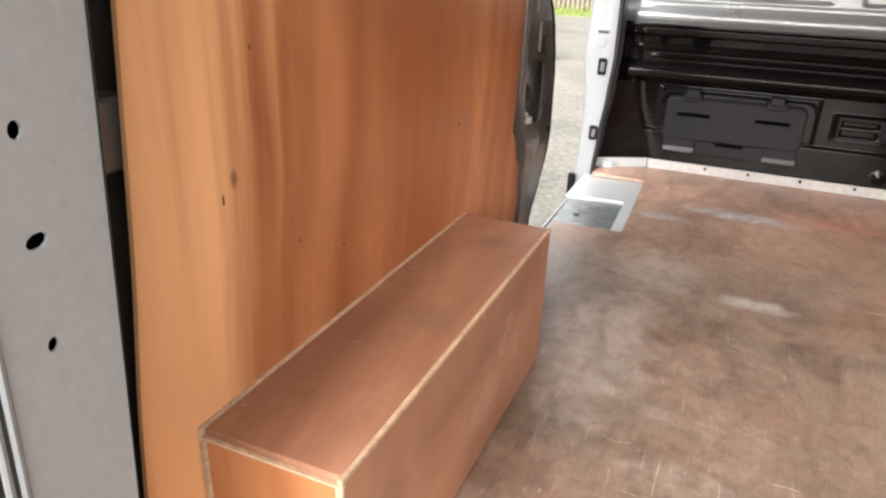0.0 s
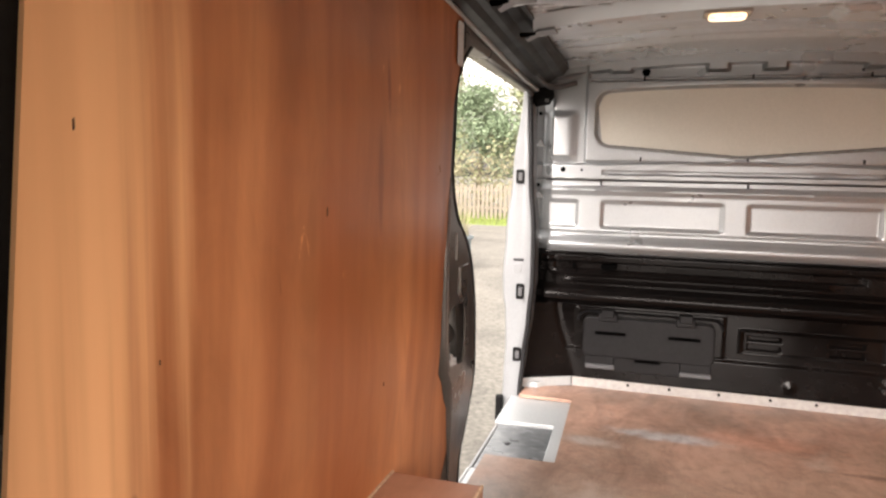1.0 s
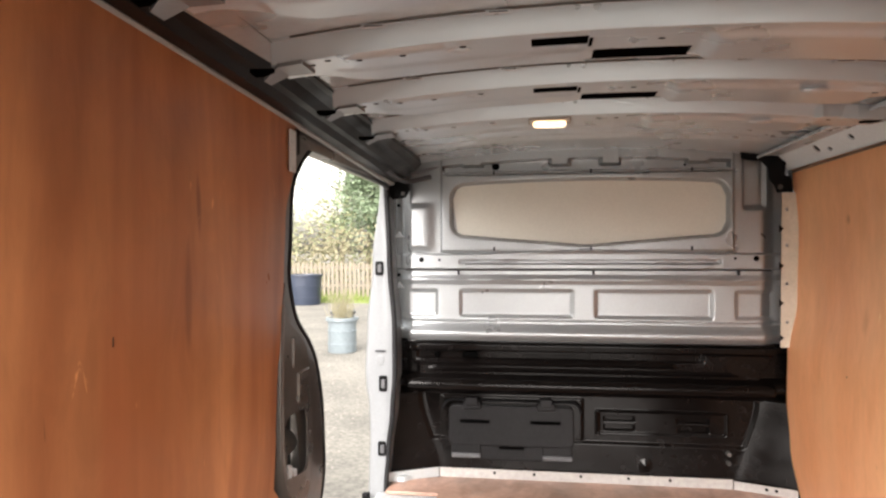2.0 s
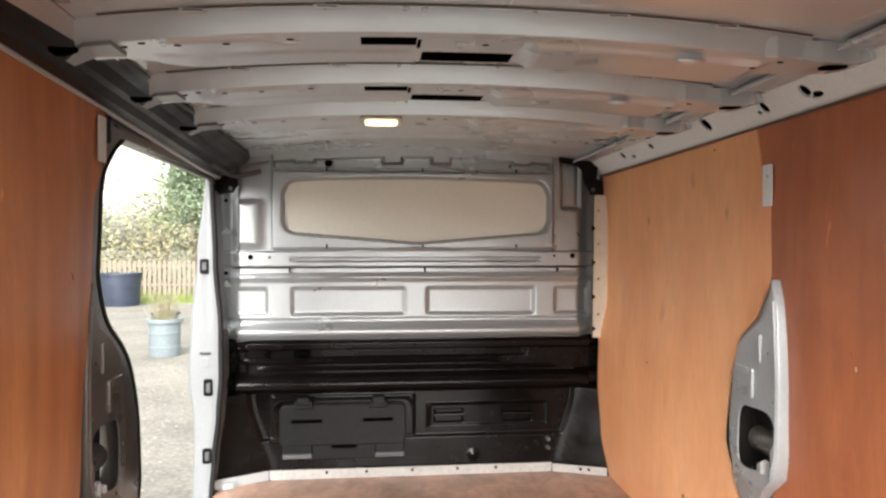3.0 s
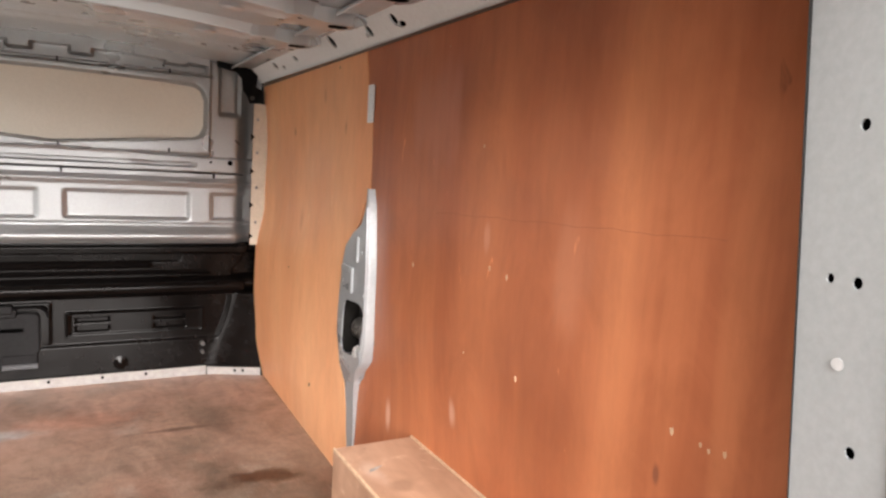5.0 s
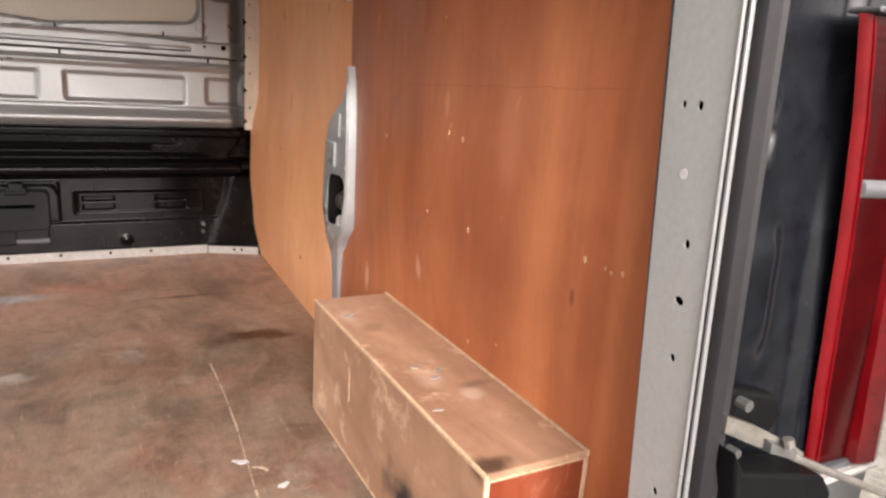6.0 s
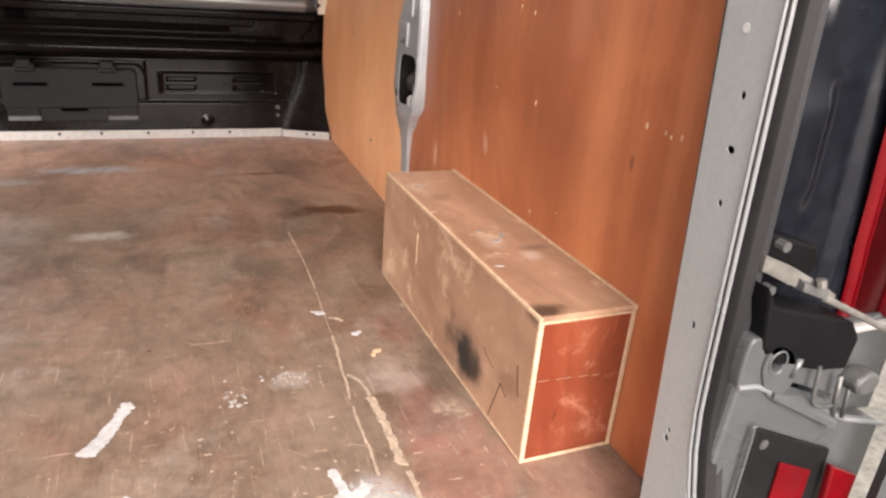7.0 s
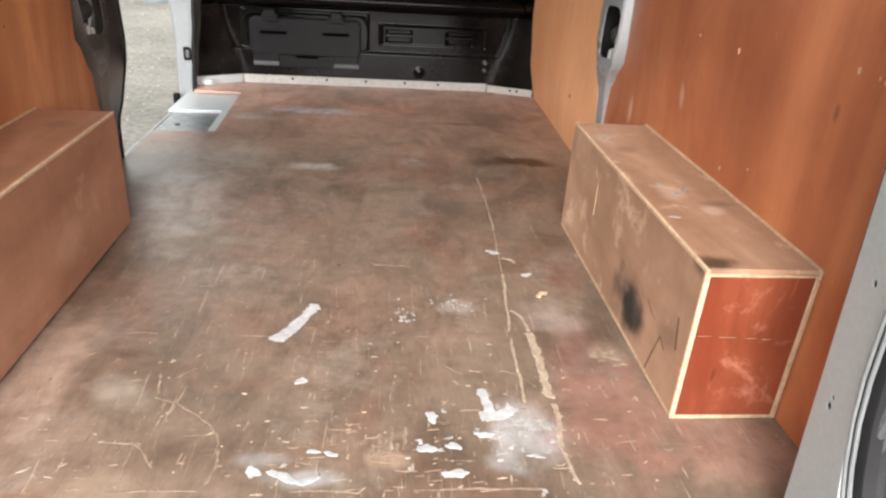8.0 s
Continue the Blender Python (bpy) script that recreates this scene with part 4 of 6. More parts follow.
PIL_L = [(1.40, -0.890), (1.32, -0.903), (0.98, -0.938), (0.70, -0.962), (0.50, -0.972), (0.43, -0.968), (0.36, -0.955), (0.22, -0.950), (0.05, -0.955), (-0.15, -0.962), (-0.25, -0.962)]
PIL_R = [(1.40, -0.868), (1.32, -0.866), (0.98, -0.853), (0.69, -0.832), (0.50, -0.831), (0.335, -0.842), (0.15, -0.860), (0.0, -0.871), (-0.25, -0.880)]
fp = thing("front_door_pillar", (-0.90, 2.80, 0), "pale silver front pillar of the sliding door opening", "pillar")
rows = []
for z in spread(-0.25, 1.40, 56):
    a, b = at_line(PIL_L, z), at_line(PIL_R, z)
    rows.append([(a, 2.87, z), (a + 0.004, 2.815, z), (a + 0.014, 2.803, z), (a + (b - a) * 0.45, 2.800, z), (a + (b - a) * 0.55, 2.792, z), (b - 0.012, 2.790, z), (b, 2.797, z), (b + 0.004, 2.93, z), (a + 0.01, 2.93, z)])
part("pillar_post", loft(rows), PALE_STEEL, fp, smooth=True)
part("weatherstrip", tube([(at_line(PIL_R, z) + 0.002, 2.788, z) for z in spread(-0.02, 1.315, 40)], 0.011, 8), RUBBER, fp, "dark rubber door seal", True)
for z, h, x in ((0.955, 0.062, -0.895), (0.450, 0.070, -0.880), (0.165, 0.064, -0.885)):
    part("striker_pocket", prism(round_rect(x - 0.020, x + 0.016, z - h / 2, z + h / 2, 0.008), "y", 2.783, 2.7925, 0.002), BLACK, fp, "black plastic striker pocket")
    part("striker", box(x - 0.008, x + 0.010, 2.776, 2.788, z - h * 0.28, z + h * 0.28, 0.003), RUBBER_GREY, fp)
part("pin", tube([(-0.915, 2.79, 0.592), (-0.870, 2.786, 0.592)], 0.005, 8), SCREW, fp)
part("rib_mark", prism(round_rect(-0.915, -0.878, 0.53, 0.575, 0.014), "y", 2.788, 2.793, 0.002), PALE_STEEL, fp)
part("foot_buffer", box(-0.975, -0.945, 2.77, 2.80, -0.16, -0.03, 0.006, 2), BLACK, fp, "black rubber buffer")

sill = thing("door_step", (-0.75, 2.4, -0.02), "recessed grey steel door step with white painted rim", "door step")
part("step_plate", prism([(-0.878, 2.00), (-0.655, 2.00), (-0.668, 2.445), (-0.882, 2.43)], "z", -0.040, -0.030, 0.002), PLATE, sill, "scuffed grey steel plate")
part("rim", prism([(-0.655, 2.03), (-0.606, 2.03), (-0.620, 2.76), (-0.90, 2.76), (-0.90, 2.435), (-0.667, 2.45)], "z", -0.034, -0.018, 0.003), FLANGE, sill, "white painted rim")
part("bolt", prism(ring(-0.81, 2.24, 0.010, 0.010, 10), "z", -0.0305, -0.024, 0.001), SCREW, sill)
part("outer_sill", box(-0.896, -0.882, 1.60, 2.80, -0.26, -0.030, 0.005, 2), PALE_STEEL, sill, "pale outer sill panel")
part("sill_box", box(-0.881, -0.60, 1.62, 2.90, -0.25, -0.045, 0.0), FLANGE, sill)

# ---- bulkhead ----
bh = thing("bulkhead", (0, 2.95, 0), "silver and black pressed steel bulkhead behind the cab", "bulkhead", "", "structure")
WIN_TOP, WIN_X = 1.338, 0.592


def win_bottom(x):
    return 1.052 + 0.045 * min(1, abs(x) / 0.55)


def in_window(x, z, grow=0.0):
    """1 inside the rounded window, falling off at its rim."""
    lo, hi = win_bottom(x) - grow, WIN_TOP + 0.004 - 0.02 * (x / 0.6) ** 2 + grow
    r = 0.06
    qx, qz = max(0, abs(x) - (WIN_X + grow - r)), max(0, (lo + r) - z, z - (hi - r))
    return math.hypot(qx, qz) - r


def upper_y(x, z):
    y = 2.900
    d = in_window(x, z)
    y += 0.036 * ease(-d / 0.014 + 0.6)                           # window rebate
    y -= 0.014 * bumpy(x, -0.630, 0.606, 0.012) * bumpy(z, 1.035, 1.60, 0.02)
    teeth = 0.0
    for c, w in ((-0.496, 0.036), (-0.112, 0.034), (0.105, 0.034), (0.468, 0.036)):
        teeth = max(teeth, bumpy(z, 1.410, 1.50, 0.006) * bumpy(x, c - w, c + w, 0.016))
    y += 0.040 * bumpy(z, 1.384, 1.430 - 0.03 * (x / 0.7) ** 2, 0.005) * bumpy(x, -0.625, 0.592, 0.008) * (1 - teeth)   # castellated recess
    y += 0.012 * bumpy(z, 1.366, 1.369, 0.003) * bumpy(x, -0.62, 0.62, 0.01)                   # fold line above the window
    y -= 0.016 * bumpy(z, 0.952, 1.012 + 0.018 * (1 - min(1, abs(x) / 0.55)), 0.006)                          # flange band
    y += 0.008 * bumpy(z, 0.976, 0.986, 0.005) * bumpy(x, -0.55, 0.55, 0.01)
    y -= 0.012 * max(0, 1 - abs(z - 0.902) / 0.022)               # swage
    for a, b in ((-0.547, -0.065), (0.046, 0.520), (0.629, 0.775), (-0.775, -0.665)):
        y += 0.012 * bumpy(x, a + 0.006, b - 0.006, 0.022) * bumpy(z, 0.750, 0.842, 0.022)
    y += 0.010 * bumpy(z, 0.705, 0.716, 0.008)
    y -= 0.024 * math.sin(math.pi * min(1, max(0, (z - 0.632) / 0.062))) # rolled foot
    y += 0.060 * bumpy(x, -0.99, -0.830, 0.060) + 0.060 * bumpy(x, 0.795, 0.99, 0.075)
    y -= 0.016 * bumpy(x, -0.765, -0.715, 0.06) * bumpy(z, 1.055, 1.215, 0.035)
    y += 0.030 * bumpy(x, 0.665, 0.735, 0.02) * bumpy(z, 1.225, 1.60, 0.03)   # scooped pocket under the bracket
    return y


def top_z(x):
    return 1.474 - 0.052 * (abs(x) / 0.8) ** 2.2


xs = spread(-0.86, 0.85, 330)
vs = spread(0, 1, 176)
bm = relief(lambda x, v: (x, upper_y(x, 0.630 + v * (top_z(x) - 0.630)), 0.630 + v * (top_z(x) - 0.630)), xs, vs)
part("upper_panel", bm, SILVER, bh, "silver painted pressed steel upper panel", True)

rim = []
for i in range(60):
    x = -WIN_X + 0.004 + (2 * WIN_X - 0.008) * i / 59
    rim.append(x)
low = [(x, win_bottom(x) + 0.003 + max(0, 0.058 - math.sqrt(max(0, 0.058 ** 2 - max(0, abs(x) - (WIN_X - 0.062)) ** 2)))) for x in rim]
high = [(x, WIN_TOP + 0.001 - 0.02 * (x / 0.6) ** 2 - max(0, 0.058 - math.sqrt(max(0, 0.058 ** 2 - max(0, abs(x) - (WIN_X - 0.062)) ** 2)))) for x in rim[::-1]]
part("window_blank", prism([p for k, p in enumerate(low + high) if k not in (0,)], "y", 2.9200, 2.931), BLANK, bh, "plain beige blanking board in the window")
part("window_gasket", tube([(x, 2.9180, z - 0.002) for x, z in low[4:-4]], 0.0032, 6), BLACK, bh, "thin black gasket line")

# black lower half
BEAM_END = [(0.38, 0.742), (0.41, 0.775), (0.45, 0.772), (0.475, 0.728), (0.50, 0.726), (0.55, 0.768), (0.60, 0.792), (0.64, 0.79)]


def lower_y(x, z):
    # pressed beam across the top, with rounded ends
    beam = 2.912
    beam -= 0.020 * bumpy(z, 0.590, 0.612, 0.012)
    beam += 0.012 * bumpy(z, 0.552, 0.578, 0.008) * bumpy(x, -0.74, 0.48, 0.02)
    beam -= 0.010 * max(0, 1 - abs(z - 0.530) / 0.012) * bumpy(x, -0.74, 0.36, 0.02)
    beam -= 0.010 * max(0, 1 - abs(z - 0.500) / 0.010) * bumpy(x, -0.66, 0.60, 0.05)
    beam -= 0.058 * math.sin(math.pi * min(1, max(0, (z - 0.395) / 0.085))) ** 0.7
    beam -= 0.016 * math.exp(-((x + 0.775) / 0.022) ** 2 - ((z - 0.597) / 0.014) ** 2)
    end = at_line(BEAM_END, z)
    beam += 0.052 * (1 - bumpy(x, -end - 0.008, end - 0.012, 0.022))
    # wall under it: flat between two corners that come forward to the floor strips
    edge = 0.640 + 0.095 * ease(z / 0.385)
    over = abs(x) - edge
    fore = (over + math.sqrt(over * over + 0.0004)) / 2
    wall = 2.962 - 0.42 * fore
    slab = bumpy(x, -edge - 0.004, edge - 0.020, 0.016) * bumpy(z, 0.185, 0.60, 0.018)
    wall += 0.010 * slab
    wall -= 0.010 * bumpy(x, 0.050, 0.600, 0.008) * bumpy(z, 0.218, 0.318, 0.006) - 0.007 * bumpy(x, 0.060, 0.590, 0.006) * bumpy(z, 0.226, 0.310, 0.006)
    for a in (0.085, 0.40):
        wall += 0.020 * bumpy(x, a, a + 0.120, 0.008) * (bumpy(z, 0.236, 0.254, 0.005) + bumpy(z, 0.276, 0.292, 0.005))
    wall -= 0.010 * max(0, 1 - math.hypot(x - 0.255, z - 0.085) / 0.03)
    wall -= 0.005 * bumpy(x, -0.640, -0.020, 0.012) * bumpy(z, 0.190, 0.362, 0.012)
    k = ease((z - 0.380) / 0.020)
    return wall + (beam - wall) * k


bm = relief(lambda x, z: (x, lower_y(x, z), z), spread(-0.895, 0.872, 300), spread(-0.02, 0.632, 220))
lower = part("lower_panel", bm, BLACK_LINER, bh, "glossy black moulded lower panel", True)
part("back_shell", box(-0.90, 0.90, 3.04, 3.08, -0.1, 1.48, 0.0), RAIL, bh)
# Holes and slot are black pieces painting shade, not cut through.
for x, z, r in ((-0.66, 0.566, 0.011),):
    part("hole", prism(ring(x, z, r, r, 10), "y", 2.898, 2.9115), VOID, bh, "black disc painting the shade of a small hole")
part("slot", prism(round_rect(-0.545, -0.475, 0.556, 0.578, 0.009), "y", 2.897, 2.9115, 0.001), VOID, bh, "black plate painting the shade of an oblong slot")
for x, z, r in ((-0.395, 1.408, 0.018), (-0.726, 0.991, 0.012), (-0.645, 0.990, 0.006), (0.699, 0.996, 0.012), (0.615, 0.996, 0.006), (0.42, 1.40, 0.006)):
    yy = upper_y(x, z)
    part("hole", prism(ring(x, z, r, r, 12), "y", yy - 0.0012, yy + 0.01), VOID, bh, "black disc painting the shade of a small hole")
for x in (-0.40, 0.02, 0.44):
    part("seam_tab", box(x - 0.004, x + 0.004, 2.876, 2.885, 1.366, 1.384, 0.001), RAIL, bh)
    part("seam_tab", box(x - 0.004, x + 0.004, 2.878, 2.888, 1.030, 1.048, 0.001), RAIL, bh)
for x in (-0.56, 0.03, 0.63):
    part("seam_tab", box(x - 0.004, x + 0.004, 2.880, 2.897, 0.924, 0.946, 0.001), RAIL, bh)
part("bright_tab", box(-0.03, 0.03, 2.878, 2.884, 1.024, 1.040, 0.002), PALE_STEEL, bh)
# Two dark strips paint the shade in the groove and below the band.
part("groove", box(-0.53, 0.53, 2.8815, 2.8835, 0.9685, 0.9715, 0.0005), RAIL, bh, "dark strip painting the shade of a groove")
part("shadow_gap", box(-0.80, 0.76, 2.8905, 2.899, 0.9425, 0.9475, 0.001), RAIL, bh, "dark strip painting the shade under the flange band")
for z in (1.105, 0.875, 0.690):
    part("tooth", prism([(-0.858, z - 0.013), (-0.815, z - 0.013), (-0.836, z + 0.016)], "y", 2.918, 2.936, 0.002), RAIL_PALE, bh, "bright folded tab")
for z in (1.24, 0.76, 1.10, 0.92):
    part("hole", prism(ring(-0.845, z, 0.008, 0.008, 8), "y", 2.950, 2.962), VOID, bh, "black disc painting the shade of a small hole")
# cream flange at the right edge
flange_holes = [ring(0.818, z, 0.007, 0.008, 8) for z in (1.20, 1.05, 0.89, 0.73)]
part("edge_flange", pierced([(0.792, 0.625), (0.862, 0.625), (0.872, 0.80), (0.878, 0.95), (0.878, 1.10), (0.868, 1.27), (0.800, 1.27)], flange_holes, lambda x, z: (x, 2.878, z), (0, 0.006, 0)), CREAM, bh, "cream primed edge flange with holes")
for z in (1.12, 0.965, 0.81, 0.665):
    part("notch", prism([(0.787, z - 0.016), (0.806, z), (0.787, z + 0.016)], "y", 2.8755, 2.8775), RAIL, bh)

# through-loading flap and its hardware
flap = part("flap", merge(prism(round_rect(-0.612, -0.052, 0.150, 0.333, 0.028), "y", 2.938, 2.985, 0.006), prism(round_rect(-0.600, -0.470, 0.098, 0.200, 0.010), "y", 2.940, 2.980, 0.005),
                          prism(round_rect(-0.190, -0.060, 0.098, 0.200, 0.010), "y", 2.940, 2.980, 0.005), prism(round_rect(-0.475, -0.185, 0.085, 0.170, 0.010), "y", 2.950, 2.982, 0.005)), FLAP, bh, "dark grey plastic load-through flap")
rimline = [(x, 2.940, z) for x, z in round_rect(-0.638, -0.022, 0.070, 0.356, 0.045, 6)]
part("flap_frame", tube(rimline[:14], 0.006, 6), BLACK, bh)
for x in (-0.505, -0.175):
    part("hinge", merge(box(x - 0.040, x + 0.040, 2.918, 2.945, 0.318, 0.352, 0.005, 2), box(x - 0.028, x + 0.028, 2.912, 2.94, 0.335, 0.372, 0.004)), FLAP, flap)
for x0, x1, z0, z1 in ((-0.560, -0.425, 0.252, 0.268), (-0.245, -0.110, 0.254, 0.270), (-0.385, -0.272, 0.134, 0.156)):
    part("grip_slot", prism(round_rect(x0, x1, z0, z1, 0.005), "y", 2.9355 if z0 > 0.2 else 2.9475, 2.945 if z0 > 0.2 else 2.957), VOID, flap, "black plate painting the shade of a grip slot")
for x0 in (-0.598, -0.190):
    part("foot_tab", box(x0, x0 + 0.130, 2.930, 2.942, 0.096, 0.116, 0.003), RUBBER_GREY, flap, "pale scuffed lower tab")
part("stud", tube([(0.60, 2.955, 0.155), (0.60, 2.925, 0.155)], 0.010, 10), ZINC, bh)
part("stud", tube([(0.60, 2.955, 0.115), (0.60, 2.925, 0.115)], 0.008, 10), ZINC, bh)

# brackets in the top corners
br = thing("corner_bracket", (0.72, 2.87, 1.36), "black steel corner bracket under the roof", "bracket", "corner brackets")
part("plate", prism([(0.628, 1.446), (0.79, 1.432), (0.806, 1.40), (0.800, 1.345), (0.832, 1.330), (0.834, 1.272), (0.775, 1.268), (0.762, 1.300), (0.742, 1.325), (0.738, 1.372), (0.715, 1.398), (0.635, 1.412)], "y", 2.858, 2.866, 0.002), BLACK, br)
part("edge", tube([(0.79, 2.855, 1.430), (0.804, 2.855, 1.40), (0.798, 2.855, 1.345)], 0.005, 6), BLACK, br)
part("bolt", prism(ring(0.785, 1.292, 0.010, 0.010, 10), "y", 2.850, 2.858, 0.001), ZINC, br, "bright bolt head")
br = thing("corner_bracket", (-0.80, 2.87, 1.33), "black steel corner bracket above the door pillar", "bracket", "corner brackets")
part("plate", prism([(-0.86, 1.345), (-0.775, 1.355), (-0.770, 1.300), (-0.790, 1.268), (-0.85, 1.258), (-0.868, 1.285)], "y", 2.842, 2.852, 0.002), BLACK, br)
part("bolt", prism(ring(-0.80, 1.285, 0.009, 0.009, 10), "y", 2.834, 2.842, 0.001), ZINC, br, "bright bolt head")
part("stay", loft([[(-0.76, 2.80, 1.365), (-0.72, 2.80, 1.365), (-0.72, 2.80, 1.372), (-0.76, 2.80, 1.372)], [(-0.69, 2.86, 1.395), (-0.64, 2.86, 1.40), (-0.64, 2.86, 1.406), (-0.69, 2.86, 1.401)]]), PALE_STEEL, br, "pale twisted steel stay")

# nailed strip along the floor at the bulkhead
def strip(points, z1, name, material, label, nails=()):
    t = thing(name, (points[0][0], points[0][1], 0), label, "strip", "floor strips")
    rows = []
    for i, (x, y) in enumerate(points):
        rows.append([(x, y, 0.001), (x, y - 0.004, 0.001), (x, y - 0.005, z1), (x, y, z1 + 0.001)])
    part("strip_body", loft(rows), material, t)
    for x, y in nails:
        part("nail", tube([(x, y - 0.003, z1 - 0.012), (x, y - 0.010, z1 - 0.012)], 0.0065, 8), BLACK, t, "dark nail head")
    return t


strip([(-0.655, 2.952), (0.620, 2.952)], 0.042, "floor_strip", WHITE_STRIP, "off-white painted strip nailed along the bulkhead foot", [(x, 2.948) for x in (-0.405, -0.228, -0.023, 0.182, 0.358)])
strip([(0.624, 2.951), (0.852, 2.862)], 0.036, "floor_strip", WHITE_STRIP, "short white painted strip in the corner", [(0.74, 2.900), (0.775, 2.888)])
strip([(-0.868, 2.845), (-0.659, 2.951)], 0.042, "floor_strip", FLANGE, "short grey steel strip in the corner", [])
part("lump", blot(-0.81, 2.865, 0.035, 0.018, 0.4, 0.002, 8, 12, 0.5, 0.022), FLANGE, thing("putty_lump", (-0.81, 2.865, 0), "crumbled grey putty lump beside the strip", "putty"))

# ---- boxes over the wheel arches ----
def arch_box(sign, y0, y1, z1, label):
    xi, xo = (0.630 if sign > 0 else 0.643), 0.842
    mat = PLY_BOX if sign > 0 else PLY_BOX_L
    b = thing("wheel_arch_box", (sign * 0.73, (y0 + y1) / 2, 0), label, "box", "wheel arch boxes")
    X = lambda a, c: sorted((sign * a, sign * c))
    part("top", box(*X(xi + 0.006, xo - 0.004), y0 + 0.006, y1 - 0.004, z1 - 0.012, z1, 0.001), mat, b)
    part("side_panel", box(*X(xi, xi + 0.0055), y0 + 0.007, y1, 0.007, z1 - 0.008, 0.001), mat, b)
    part("end_panel", box(*X(xi + 0.009, xo - 0.010), y0, y0 + 0.0055, 0.009, z1 - 0.013, 0.001), PLY_END if sign > 0 else PLY_L, b, "redder plywood end" if sign > 0 else "")
    part("end_panel", box(*X(xi + 0.006, xo - 0.004), y1 - 0.0035, y1, 0.002, z1 - 0.0125, 0.001), mat, b)
    part("edge_strip", box(*X(xi - 0.001, xi + 0.0058), y0 - 0.001, y1, z1 - 0.0078, z1 + 0.001, 0.0015), RAW, b, "pale raw plywood edge")
    part("edge_strip", box(*X(xo - 0.0038, xo + 0.002), y0, y1, z1 - 0.010, z1 + 0.003, 0.001), RAW, b, "pale raw plywood edge")
    part("edge_strip", box(*X(xi - 0.001, xi + 0.0088), y0 - 0.0015, y0 + 0.0065, 0.001, z1 - 0.008, 0.0015), RAW, b, "pale raw plywood edge")
    part("edge_strip", box(*X(xo - 0.0098, xo), y0 - 0.0015, y0 + 0.0058, 0.001, z1 - 0.0105, 0.0015), RAW, b, "pale raw plywood edge")
    part("edge_strip", box(*X(xi + 0.009, xo - 0.010), y0 - 0.001, y0 + 0.0058, 0.001, 0.0085, 0.001), RAW, b, "pale raw plywood edge")
    part("edge_strip", box(*X(xi + 0.009, xo - 0.004), y0 - 0.0008, y0 + 0.0058, z1 - 0.0125, z1 - 0.0088, 0.0005), RAW, b, "pale raw plywood edge")
    if sign > 0:
        part("edge_strip", box(*X(xi - 0.001, xi + 0.005), y0 + 0.0068, y1 - 0.001, 0.001, 0.0065, 0.001), RAW, b, "pale raw plywood edge")
    return b


rbox = arch_box(1, 0.300, 1.216, 0.325, "scuffed plywood wheel arch box with pale raw edges")
arch_box(-1, 0.292, 1.146, 0.328, "plywood wheel arch box with dusty top and pale edge")

# ---- rear corner of the body, on both sides ----
def lean(z):
    return 0.040 * (z - 0.5) - 0.009 - 0.9 * max(0, 0.37 - max(z, 0.08)) ** 2


